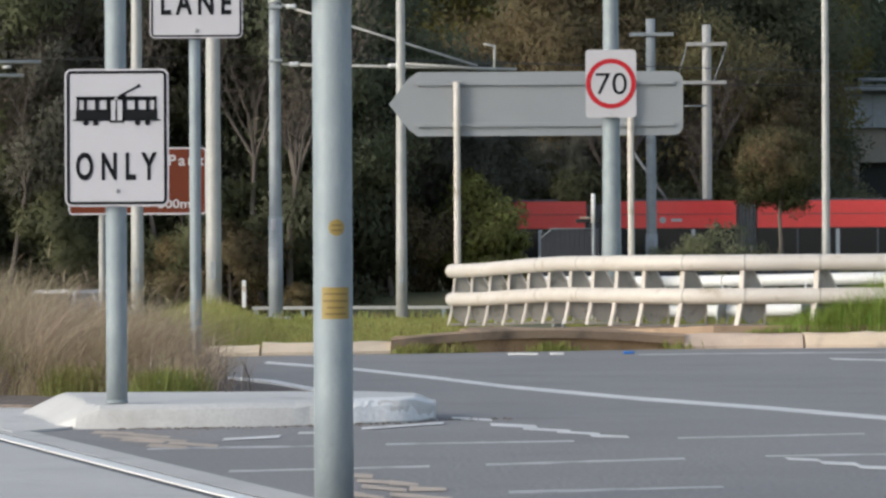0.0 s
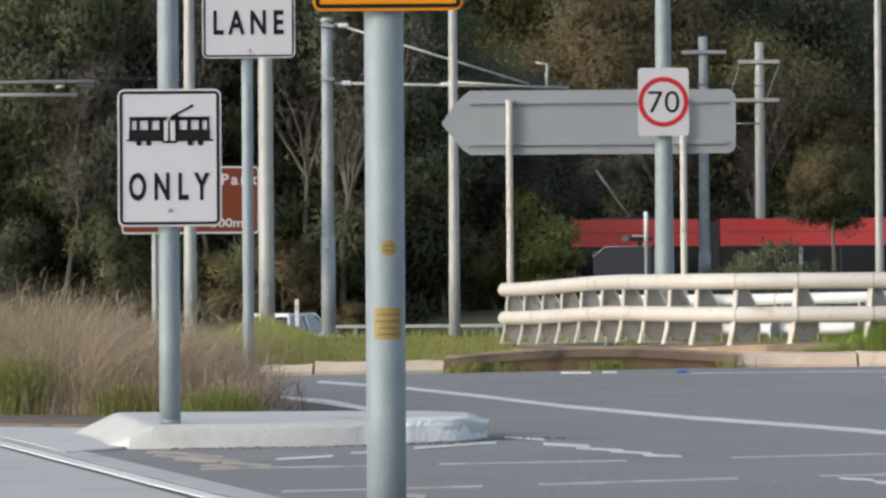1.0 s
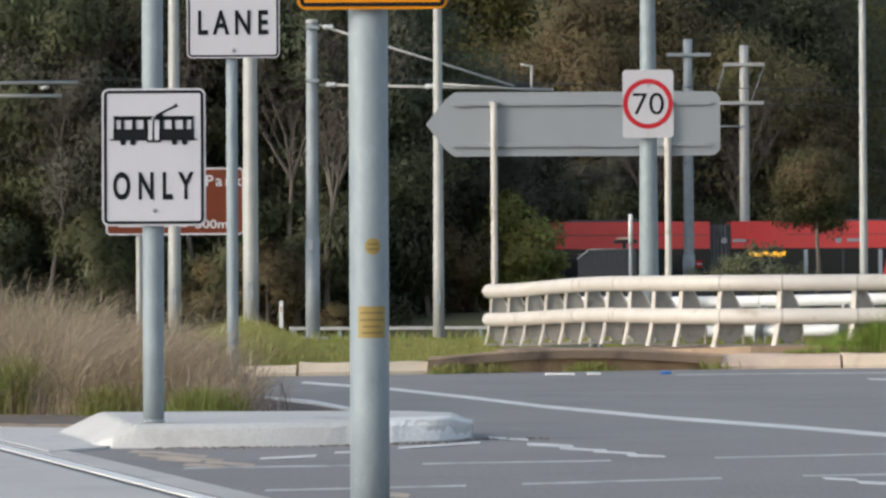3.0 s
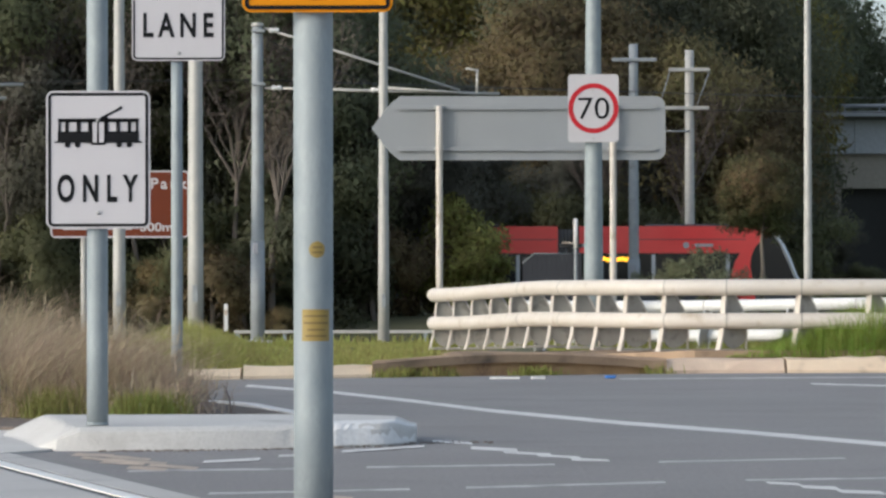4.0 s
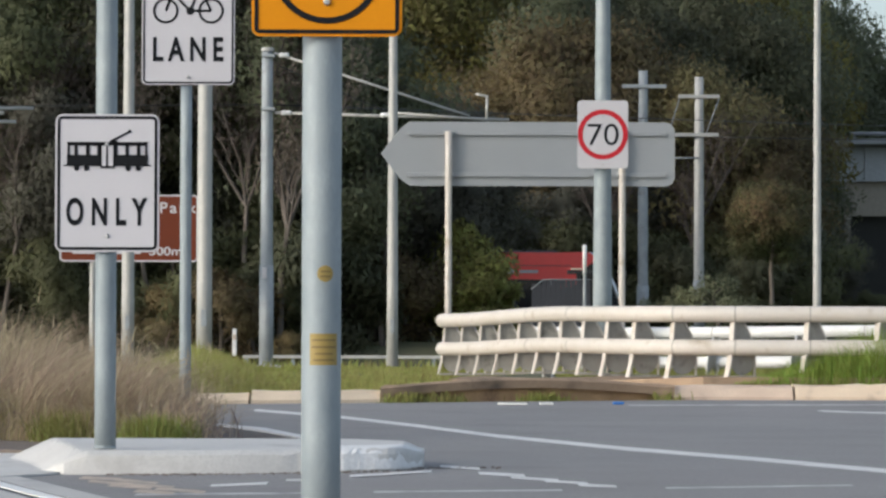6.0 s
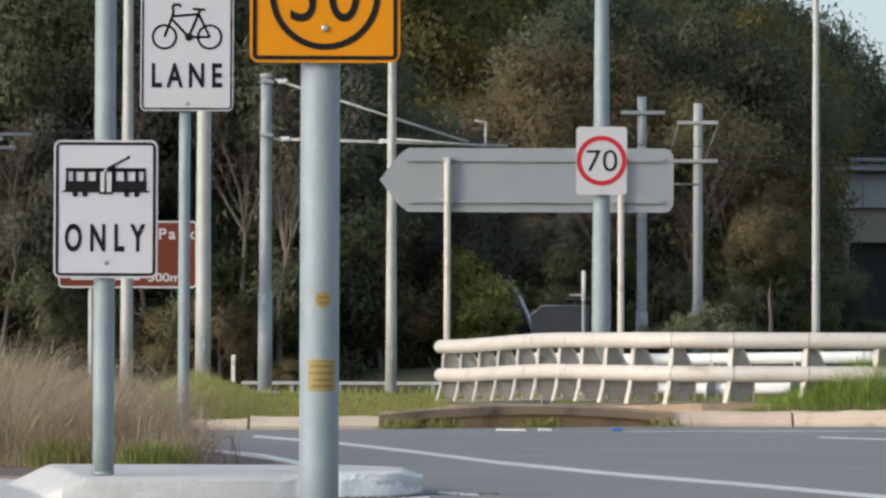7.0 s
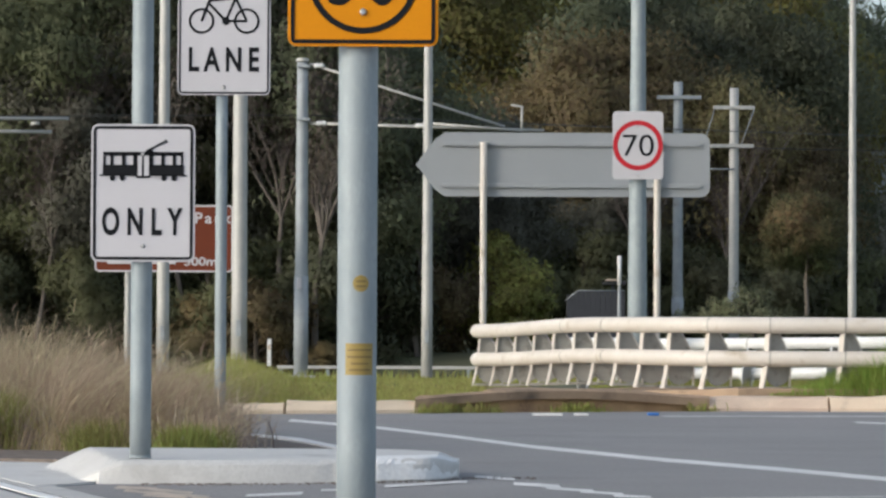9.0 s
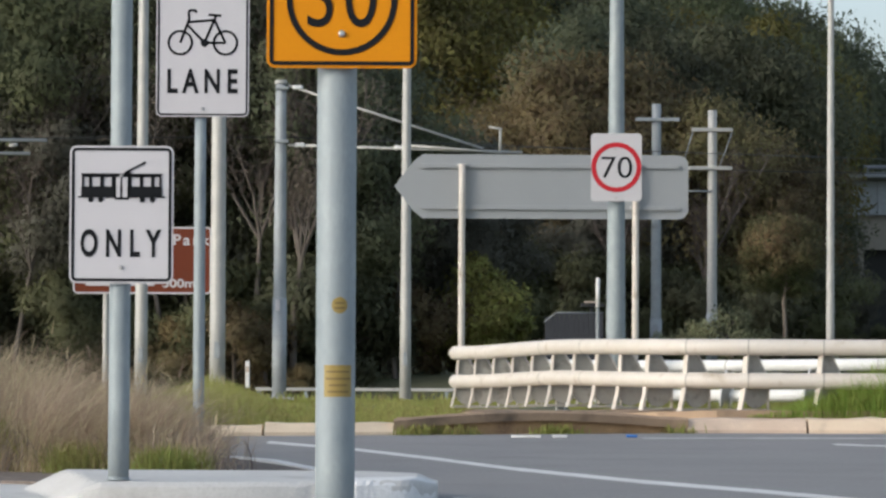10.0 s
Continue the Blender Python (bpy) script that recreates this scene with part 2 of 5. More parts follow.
def sweep(bm, pts, radii, seg=12, caps=True):
    """A round tube along a line of points, with a radius at each."""
    pts = [Vector(p) for p in pts]
    rings, side = [], None
    for i, p in enumerate(pts):
        d = (pts[min(i + 1, len(pts) - 1)] - pts[max(i - 1, 0)]).normalized()
        if side is None:
            side = d.orthogonal().normalized()
        side = (side - d * side.dot(d)).normalized()
        up = d.cross(side)
        r = radii[i] if hasattr(radii, "__len__") else radii
        rings.append([bm.verts.new(p + r * (math.cos(a) * side + math.sin(a) * up)) for a in (2 * math.pi * k / seg for k in range(seg))])
    for a, b in zip(rings, rings[1:]):
        for k in range(seg):
            f = bm.faces.new((a[k], a[(k + 1) % seg], b[(k + 1) % seg], b[k]))
            f.smooth = True
    if caps:
        bm.faces.new(rings[0][::-1])
        bm.faces.new(rings[-1])


def tube(p0, p1, r0, r1=None, seg=20):
    bm = bmesh.new()
    sweep(bm, [p0, p1], [r0, r0 if r1 is None else r1], seg)
    return bm


def rounded(w, h, r, n=6):
    pts = []
    for cx, cz, a0 in ((w / 2 - r, h / 2 - r, 0), (-w / 2 + r, h / 2 - r, 90), (-w / 2 + r, -h / 2 + r, 180), (w / 2 - r, -h / 2 + r, 270)):
        for k in range(n + 1):
            a = radians(a0 + 90 * k / n)
            pts.append((cx + r * math.cos(a), cz + r * math.sin(a)))
    return pts


def slab(bm, outline, y0, y1):
    """A plate in the x-z plane, from y0 (front) to y1 (back)."""
    fr = [bm.verts.new((x, y0, z)) for x, z in outline]
    bk = [bm.verts.new((x, y1, z)) for x, z in outline]
    bm.faces.new(fr)
    bm.faces.new(bk[::-1])
    n = len(fr)
    for i in range(n):
        bm.faces.new((fr[i], bk[i], bk[(i + 1) % n], fr[(i + 1) % n]))


def ring(bm, outer, inner, y0, y1):
    n = len(outer)
    vs = [[bm.verts.new((x, y, z)) for x, z in o] for o, y in ((outer, y0), (inner, y0), (outer, y1), (inner, y1))]
    for i in range(n):
        j = (i + 1) % n
        bm.faces.new((vs[0][i], vs[0][j], vs[1][j], vs[1][i]))
        bm.faces.new((vs[0][j], vs[0][i], vs[2][i], vs[2][j]))
        bm.faces.new((vs[1][i], vs[1][j], vs[3][j], vs[3][i]))


def circle(cx, cz, r, n=40):
    return [(cx + r * math.cos(2 * math.pi * k / n), cz + r * math.sin(2 * math.pi * k / n)) for k in range(n)]


def prism(bm, outline, z0, z1):
    """A block with an outline on the ground, from z0 to z1."""
    a = [bm.verts.new((x, y, z0)) for x, y in outline]
    b = [bm.verts.new((x, y, z1)) for x, y in outline]
    bm.faces.new(a[::-1])
    bm.faces.new(b)
    n = len(a)
    for i in range(n):
        bm.faces.new((a[i], a[(i + 1) % n], b[(i + 1) % n], b[i]))


def lettering(text, cx, cz, w, h, y, mat, parent, name="lettering", weight=0.012, space=1.0):
    """Raised letters facing -y, stretched to the width and height they have on the sign."""
    cu = bpy.data.curves.new(name, "FONT")
    cu.body, cu.size, cu.offset, cu.extrude, cu.space_character, cu.resolution_u = text, 1.0, weight, 0.0, space, 6
    tmp = new("tmp", cu)
    me = bpy.data.meshes.new_from_object(tmp.evaluated_get(bpy.context.evaluated_depsgraph_get()))
    bpy.data.objects.remove(tmp)
    co = np.empty(len(me.vertices) * 3)
    me.vertices.foreach_get("co", co)
    co = co.reshape(-1, 3)
    lo, hi = co.min(0), co.max(0)
    out = np.empty_like(co)
    out[:, 0] = cx + ((co[:, 0] - lo[0]) / (hi[0] - lo[0]) - 0.5) * w
    out[:, 2] = cz + ((co[:, 1] - lo[1]) / (hi[1] - lo[1]) - 0.5) * h
    out[:, 1] = y
    me.vertices.foreach_set("co", out.ravel())
    me.materials.clear()
    me.materials.append(mat)
    return part(name, me, mat, parent)


def blades(rng, xs, ys, zs, h, w, lean, mat_name, bend=0.5, wind=(0.0, 0.0)):
    """Curved tapering grass blades as one mesh, a row per blade: three segments each."""
    n = len(xs)
    ang = rng.uniform(0, 2 * np.pi, n)
    ln = np.abs(rng.normal(0, lean, n))
    dx, dy = np.cos(ang) * ln + wind[0], np.sin(ang) * ln * 0.9 + wind[1]
    fa = rng.uniform(-0.7, 0.7, n)
    px, py = np.cos(fa), np.sin(fa)
    verts = []
    for t, ww in ((0, 1.0), (0.4, 0.9), (0.75, 0.6)):
        k = t ** (1 + bend)
        cx, cy, cz = xs + dx * h * k, ys + dy * h * k, zs + h * t * (1 - 0.25 * ln * t)
        verts += [np.stack([cx - px * w * ww / 2, cy - py * w * ww / 2, cz], 1), np.stack([cx + px * w * ww / 2, cy + py * w * ww / 2, cz], 1)]
    verts.append(np.stack([xs + dx * h, ys + dy * h, zs + h * (1 - 0.25 * ln)], 1))
    v = np.stack(verts, 1).reshape(-1, 3)
    base = np.arange(n)[:, None] * 7
    quads = np.concatenate([base + [0, 1, 3, 2], base + [2, 3, 5, 4]]).tolist()
    tris = (base + [4, 5, 6]).tolist()
    me = bpy.data.meshes.new(mat_name)
    me.from_pydata(v.tolist(), [], quads + tris)
    return me


def leaves_mesh(name, pts, size, rng, mat, out, droop=0.9, aspect=0.42):
    """Many small pointed leaf sprays that hang a little, shaded with the rounding of the crown that they make up."""
    n = len(pts)
    d = rng.normal(0, 1, (n, 3))
    d[:, 2] -= droop
    d /= np.linalg.norm(d, axis=1)[:, None]
    s = np.cross(d, rng.normal(0, 1, (n, 3)))
    s /= np.linalg.norm(s, axis=1)[:, None]
    face = np.cross(s, d)
    s[np.sum(face * out, axis=1) < 0] *= -1
    ln = size * rng.uniform(0.6, 1.6, (n, 1))
    v = np.stack([pts - s * ln * aspect * 0.5, pts + s * ln * aspect * 0.5, pts + d * ln], 1).reshape(-1, 3)
    f = np.arange(n)[:, None] * 3 + np.arange(3)
    nrm = out / np.linalg.norm(out, axis=1)[:, None] + 0.10 * rng.normal(0, 1, (n, 3))
    nrm = np.repeat(nrm, 3, axis=0)
    nrm /= np.linalg.norm(nrm, axis=1)[:, None]
    me = bpy.data.meshes.new(name)
    me.from_pydata(v.tolist(), [], f.tolist())
    me.polygons.foreach_set("use_smooth", [True] * len(f))
    me.normals_split_custom_set_from_vertices(nrm.tolist())
    me.materials.append(mat)
    return me


# ---- the ground ----
def smooth(a, b, v):
    t = min(1.0, max(0.0, (v - a) / (b - a)))
    return t * t * (3 - 2 * t)


def ground_z(x, y):
    """Level round the crossing; behind the verge it dips to a lower road, and comes up again under the woods and the tram line."""
    dip = smooth(60, 78, y) * (1 - smooth(100, 110, y)) if x < 2 else smooth(64, 74, y) * (1 - smooth(88, 100, y))
    low = 1.35 + 1.85 * smooth(-4, 6, x)
    slope = 0.011 * min(16.0, max(0.0, y - 44)) * (1 - smooth(106, 112, y)) * (1 - smooth(2, 6, x))
    far = -0.12 if y > 110 else 0.0
    return -0.03 - dip * low - slope + far + 0.02 * smooth(33, 36, y) * (1 - smooth(44, 52, y))


def build_ground():
    bm = bmesh.new()
    xs = [-1500, -600, -250, -120, -70, -45, -32] + [-24 + 1.5 * i for i in range(33)] + [32, 45, 70, 120, 250, 600, 1500]
    ys = [-400, -120, -40, -10, 0, 8, 14, 20, 26, 30] + [32 + 2 * i for i in range(44)] + [125, 135, 150, 170, 200, 260, 400, 800, 1600, 3200]
    grid = [[bm.verts.new((x, y, ground_z(x, y))) for x in xs] for y in ys]
    for a, b in zip(grid, grid[1:]):
        for i in range(len(xs) - 1):
            bm.faces.new((a[i], a[i + 1], b[i + 1], b[i])).smooth = True
    setting("ground", bm, M_soil, "grassy brown soil verge running to the trees", "ground")


build_ground()

KERB_LEFT, KERB_RIGHT = 29.35, 31.45


def kerb_y(x):
    return KERB_LEFT + (KERB_RIGHT - KERB_LEFT) * smooth(-3, 3.2, x) + 0.06 * max(0, x - 3)


def build_road():
    bm = bmesh.new()
    xs = [-40, -20, -10] + [-6 + 0.5 * i for i in range(33)] + [14, 20, 40]
    lo = [bm.verts.new((x, -40, 0.0)) for x in xs]
    hi = [bm.verts.new((x, kerb_y(x) + 0.02, 0.0)) for x in xs]
    for i in range(len(xs) - 1):
        bm.faces.new((lo[i], lo[i + 1], hi[i + 1], hi[i]))
    setting("road", bm, M_asphalt, "worn grey asphalt road with patched darker areas", "road")


build_road()


# concrete track slab with a grooved rail, running slantwise across the near corner
def track_x(y):
    return -0.45 - 0.325 * (y - 11.4)


def strip(bm, x_at, w0, w1, z0, z1, ya, yb, steps=10):
    """A slab that follows the line x_at(y), from w0 to w1 beside it."""
    prev = None
    for i in range(steps + 1):
        y = ya + (yb - ya) * i / steps
        row = [bm.verts.new((x_at(y) + w, y, z)) for w, z in ((w0, z0), (w0, z1), (w1, z1), (w1, z0))]
        if prev:
            for k in range(4):
                bm.faces.new((prev[k], prev[(k + 1) % 4], row[(k + 1) % 4], row[k]))
        prev = row


bm = bmesh.new()
strip(bm, track_x, -3.2, -0.335, -0.2, 0.008, -20, 60)
strip(bm, track_x, -0.165, 0.0, -0.2, 0.008, -20, 60)
setting("track_slab", bm, M_slab, "smooth pale concrete tram track slab", "pavement")
rail = thing("tram_rail", (0, 0, 0), "polished steel grooved tram rail set in concrete", "rail", kind="structure")
bm = bmesh.new()
strip(bm, track_x, -0.285, -0.205, -0.1, 0.012, -20, 60)
part("rail_head", bm, M_steel_rail, rail)
bm = bmesh.new()
strip(bm, track_x, -0.205, -0.165, -0.1, 0.006, -20, 60)
strip(bm, track_x, -0.335, -0.285, -0.1, 0.006, -20, 60)
part("flangeway", bm, M_dark, rail, "dark groove and rubber seal beside the rail")
bm = bmesh.new()
strip(bm, track_x, -1.72, -1.65, -0.1, 0.014, -20, 60)
part("rail_head", bm, M_steel_rail, rail)


# median with a kerbed concrete nose and a planted bed
bm = bmesh.new()
prism(bm, [(-3.05, 19.0), (-2.3, 18.65), (-1.75, 17.95), (-0.25, 17.95), (-0.50, 19.2), (-0.82, 20.5), (-1.06, 21.5), (-1.5, 22.9), (-1.95, 23.6), (-3.0, 24.3), (-6.0, 25.2), (-6.0, 20.5)], -0.1, 0.03)
setting("planting_bed", bm, M_mulch, "dark bark mulch bed of the median", "ground")

def nose_front(x):
    """How far off the kerb's front edge lies, from the ramped end to the rounded tip."""
    t = (x + 1.80) / 1.75
    return 16.42 + 0.56 * max(0.0, t) ** 2 + 28.0 * max(0.0, t - 0.90) ** 2 + 0.75 * max(0.0, -t / 0.26)


bm = bmesh.new()
rng = np.random.default_rng(5)
cross = [(0.0, 0.0), (0.03, 0.092), (0.075, 0.113)] + [(0.075 + 0.1 * k_, 0.113 + 0.0006 * k_) for k_ in range(1, 15)] + [(1.52, 0.122), (1.56, 0.0)]
prev = None
for i in range(65):
    t = i / 64
    x = -2.38 + 2.34 * t
    yf = nose_front(x)
    yb = 18.0 - 0.35 * smooth(-0.5, -0.04, x)
    tip = 1 - 0.30 * smooth(-0.16, -0.04, x)
    row = []
    for cy, cz in cross:
        # the ramp falls towards the front corner, along a slanting crease
        f = cy / 1.56
        rise = 0.08 + 0.92 * min(1.0, max(0.0, (x + 1.92 + 0.36 * f) / 0.24))
        worn = x > -0.75 and 0.02 < cy < 0.1
        j = rng.normal(0, 0.006) if worn else 0.0
        row.append(bm.verts.new((x, yf + (yb - yf) * f + j, cz * rise * tip + (j if worn else 0))))
    if prev:
        for k in range(len(cross) - 1):
            bm.faces.new((prev[k], row[k], row[k + 1], prev[k + 1]))
    else:
        bm.faces.new(row)
    prev = row
bm.faces.new(prev[::-1])
setting("median_kerb", bm, M_kerb, "pale concrete median kerb nose with chipped edges", "kerb")
bm = bmesh.new()
prev = None
for i in range(22):
    x = -0.46 + 0.41 * i / 21
    yf = nose_front(x) - 0.006
    tip = 1 - 0.30 * smooth(-0.16, -0.04, x)
    wob = rng.normal(0, 0.0015)
    row = [bm.verts.new((x, yf + wob, 0.008 + abs(rng.normal(0, 0.003)))), bm.verts.new((x, yf + 0.022 + wob, (0.090 + rng.normal(0, 0.003)) * tip)), bm.verts.new((x, yf + 0.07, 0.120 * tip)), bm.verts.new((x, yf + 0.22 + rng.normal(0, 0.02), 0.1255 * tip))]
    if prev:
        for k in range(3):
            bm.faces.new((prev[k], row[k], row[k + 1], prev[k + 1]))
    prev = row
setting("painted_kerb_face", bm, M_whitekerb, "peeling white paint on the kerb's nose", "kerb")
# grit gathered along the kerb's foot
bm = bmesh.new()
for i in range(420):
    x = rng.uniform(-1.6, 0.35)
    y = nose_front(min(x, -0.06)) - abs(rng.normal(0.0, 0.07)) + (0.25 * max(0, x + 0.06))
    s_ = rng.uniform(0.002, 0.007)
    bmesh.ops.create_icosphere(bm, subdivisions=1, radius=s_, matrix=pose(x, y, s_ * 0.3, 0, 0, 0))
gr = new("grit", mesh_of("grit", bm, M_mulch))
tagged(gr, "dark grit and debris gathered along the kerb", "debris", kind="stuff")
# flat concrete apron beside the ramped end
bm = bmesh.new()
prism(bm, [(-2.05, 15.98), (-1.82, 16.38), (-1.75, 18.0), (-2.3, 18.72), (-3.06, 19.05), (-2.96, 18.75)], -0.05, 0.011)
setting("apron", bm, M_kerb, "flat pale concrete apron beside the kerb ramp", "pavement")
# thin edging kerb that curves round the bed's far side
bm = bmesh.new()
edge = [(-0.42, 18.6), (-0.50, 19.2), (-0.79, 20.5), (-1.02, 21.5), (-1.2, 22.3), (-1.46, 22.9), (-1.9, 23.6), (-3.0, 24.3), (-6.0, 25.2)]
for (xa, ya), (xb, yb) in zip(edge, edge[1:]):
    n = Vector((yb - ya, xa - xb)).normalized() * 0.09
    prism(bm, [(xa, ya), (xa + n.x, ya + n.y), (xb + n.x, yb + n.y), (xb, yb)], -0.02, 0.034)
setting("edging_kerb", bm, M_whitekerb, "thin white edging kerb round the planted bed", "kerb")


# ---- road markings ----
def marking(name, pts, width, mat, label, z=0.0014, ragged=0.0):
    """A painted line along points on the road, its width measured away from the viewer."""
    bm = bmesh.new()
    prev = None
    r = random.Random(str(pts))
    dense = []
    for (xa, ya), (xb, yb) in zip(pts, pts[1:]):
        k = max(1, int(math.hypot(xb - xa, yb - ya) / 0.12))
        dense += [(xa + (xb - xa) * i / k, ya + (yb - ya) * i / k) for i in range(k)]
    dense.append(pts[-1])
    for x, y in dense:
        w = width * (1 + r.uniform(-ragged, ragged))
        row = [bm.verts.new((x, y - w / 2, z)), bm.verts.new((x, y + w / 2, z))]
        if prev:
            bm.faces.new((prev[0], row[0], row[1], prev[1]))
        prev = row
    return setting(name, bm, mat, label, "road marking")


marking("edge_line", [(-1.461, 27.628), (-0.716, 25.844), (-0.100, 23.792), (0.421, 21.837), (1.146, 19.801), (1.751, 18.471), (2.447, 16.667)], 0.62, M_paint, "solid white edge line curving along the lane", ragged=0.06)
THIN = (((-1.284, 14.603), (-0.569, 14.764)), ((-0.829, 12.965), (-0.057, 13.228)), ((-0.256, 14.874), (0.583, 15.079)), ((0.166, 13.321), (0.979, 13.678)), ((1.063, 15.279), (1.950, 15.599)), ((1.320, 13.809), (2.001, 13.955)), ((0.224, 11.693), (0.990, 11.932)))
for i, (a, b) in enumerate(THIN):
    marking("thin_line", [a, b], 0.14, M_paint_old, "thin worn white transverse line on the asphalt", 0.0012, ragged=0.25)
marking("far_line", [(1.708, 29.473), (2.666, 29.666), (4.297, 29.926)], 0.35, M_paint_old, "faint white line beside the far kerb", ragged=0.3)
DASHES = (((0.231, 16.668), (0.453, 16.411), 0.30), ((0.381, 16.249), (0.601, 15.950), 0.26), ((0.533, 15.903), (0.727, 15.670), 0.24), ((0.676, 15.520), (0.844, 15.401), 0.24), ((1.384, 13.602), (1.507, 13.474), 0.22), ((1.490, 13.321), (1.626, 13.196), 0.22), ((1.600, 13.014), (1.762, 12.892), 0.22), ((3.196, 27.781), (3.877, 27.006), 0.5), ((-1.005, 15.332), (-0.759, 15.560), 0.24), ((-0.686, 15.866), (-0.443, 15.948), 0.22), ((-0.397, 16.274), (-0.001, 16.812), 0.22), ((0.043, 17.366), (0.243, 17.091), 0.25))
for i, (a, b, w) in enumerate(DASHES):
    marking("lane_dash", [a, b], w, M_paint, "short white broken lane dash", 0.0020 + 0.0002 * i, ragged=0.2)
HATCH = (((-1.674, 16.074), (-1.474, 15.946)), ((-1.496, 15.894), (-1.268, 15.559)), ((-1.601, 15.747), (-1.355, 15.416)), ((-1.355, 15.416), (-1.163, 15.200)), ((-1.473, 15.378), (-1.257, 15.112)), ((-1.232, 15.110), (-0.993, 14.758)), ((-1.308, 14.880), (-1.123, 14.679)), ((-0.487, 12.831), (-0.266, 12.574)), ((-0.319, 12.348), (-0.176, 12.209)), ((-0.197, 12.210), (-0.093, 12.077)), ((-0.295, 12.031), (-0.131, 11.778)), ((-0.122, 11.866), (0.008, 11.827)), ((-0.187, 11.608), (0.026, 11.314)), ((-0.367, 11.737), (-0.203, 11.385)))
for i, (a, b) in enumerate(HATCH):
    marking("hatch_bar", [a, b], 0.22, M_hatch, "faded cream hatch bar on the asphalt", 0.0026 + 0.0001 * i, ragged=0.3)

# ---- far kerb ----
kerb = thing("far_kerb", (0, 0, 0), "sandy weathered concrete kerb blocks along the road", "kerb", kind="structure")
rng_k = random.Random(3)
for start, end in ((-6.0, -0.44), (2.23, 9.5)):
    x0 = start
    while x0 < end - 0.01:
        xb = min(end, x0 + rng_k.uniform(0.8, 1.4))
        if end - xb < 0.4:
            xb = end
        bm = bmesh.new()
        h = 0.10 + 0.045 * smooth(-1.0, 2.5, x0) + rng_k.uniform(-0.01, 0.01)
        prof = [(0.0, -0.1), (0.0, 0.03), (0.06, h - 0.025), (0.10, h), (0.36, h), (0.36, -0.1)]
        rows = []
        steps = 6
        for i in range(steps + 1):
            t = i / steps
            xx = x0 + 0.012 + (xb - x0 - 0.024) * t
            rows.append([bm.verts.new((xx, kerb_y(xx) + py, pz + (rng_k.uniform(-0.016, 0.012) if pz > 0.05 else 0))) for py, pz in prof])
        for a, b in zip(rows, rows[1:]):
            for k in range(5):
                bm.faces.new((a[k], b[k], b[k + 1], a[k + 1]))
        bm.faces.new(rows[0])
        bm.faces.new(rows[-1][::-1])
        part("kerb_block", bm, M_oldkerb, kerb)
        x0 = xb

# drain inlet: weathered lintel slab over a rusty opening
drain = thing("drain_inlet", (0, 0, 0), "weathered brown concrete drain lintel over a shadowed opening", "drain", kind="structure")
bm = bmesh.new()
prev = None
for i in range(25):
    t = i / 24
    x = -0.47 + 2.72 * t
    arch = 0.145 + 0.07 * math.sin(math.pi * min(1, t * 1.05))
    yb = kerb_y(x)
    low = arch - 0.095 if 0.1 < t < 0.95 else 0.0
    row = [bm.verts.new((x, yb + 0.02, low)), bm.verts.new((x, yb, arch - 0.02)), bm.verts.new((x, yb + 0.05, arch)), bm.verts.new((x, yb + 1.45, arch - 0.05)), bm.verts.new((x, yb + 1.45, -0.1)), bm.verts.new((x, yb + 0.12, low))]
    if prev:
        for k in range(6):
            bm.faces.new((prev[k], row[k], row[(k + 1) % 6], prev[(k + 1) % 6]))
    else:
        bm.faces.new(row)
    prev = row
bm.faces.new(prev[::-1])
part("lintel", bm, M_lintel, drain)
bm = bmesh.new()
prism(bm, [(xx, kerb_y(xx) + 0.09) for xx in (-0.45, 0.2, 0.9, 1.6, 2.2)] + [(2.2, 32.05), (-0.45, 31.05)], -0.05, 0.14)
part("back_wall", bm, M_rust, drain, "rust-stained back of the drain opening")
litter = new("litter", mesh_of("litter", (lambda b: (box(b, (0, 0, 0.012), (0.12, 0.07, 0.024), 0.006), b)[1])(bmesh.new()), M_litter))
litter.matrix_world = pose(0.99, 29.35, 0.004, 0, 0, 8)
tagged(litter, "flattened white paper carton lying on the road", "litter")
sc = new("litter", mesh_of("litter", (lambda b: (box(b, (0, 0, 0.01), (0.26, 0.06, 0.02), 0.005), b)[1])(bmesh.new()), M_litter))
sc.matrix_world = pose(0.695, 29.35, 0.004, 0, 0, -4)
tagged(sc, "crumpled pale scrap lying on the road", "litter")
cap = new("litter", mesh_of("litter", (lambda b: (box(b, (0, 0, 0.012), (0.10, 0.06, 0.024), 0.01), b)[1])(bmesh.new()), M_plastic))
cap.matrix_world = pose(1.63, 29.6, 0.004, 0, 0, 3)
tagged(cap, "small blue plastic scrap lying on the road", "litter")

# ---- white pipe railing on the drain bridge ----
RAIL = [(0.10, 38.7), (0.68, 36.95), (1.27, 35.2), (1.90, 33.45), (2.2, 32.98), (2.6, 32.75), (3.4, 32.6), (5.0, 32.55), (9.0, 32.8)]


def spline(pts, n):
    """Points along a Catmull-Rom curve."""
    out = []
    p = [Vector(q) for q in pts]
    p = [2 * p[0] - p[1]] + p + [2 * p[-1] - p[-2]]
    for i in range(1, len(p) - 2):
        a, b, c, d = p[i - 1:i + 3]
        for k in range(n):
            t = k / n
            out.append(0.5 * (2 * b + (c - a) * t + (2 * a - 5 * b + 4 * c - d) * t * t + (3 * b - a - 3 * c + d) * t ** 3))
    out.append(p[-2])
    return out


def at_length(line, s):
    for a, b in zip(line, line[1:]):
        d = (b - a).length
        if s <= d:
            return a.lerp(b, s / d), (b - a).normalized()
        s -= d
    return line[-1], (line[-1] - line[-2]).normalized()


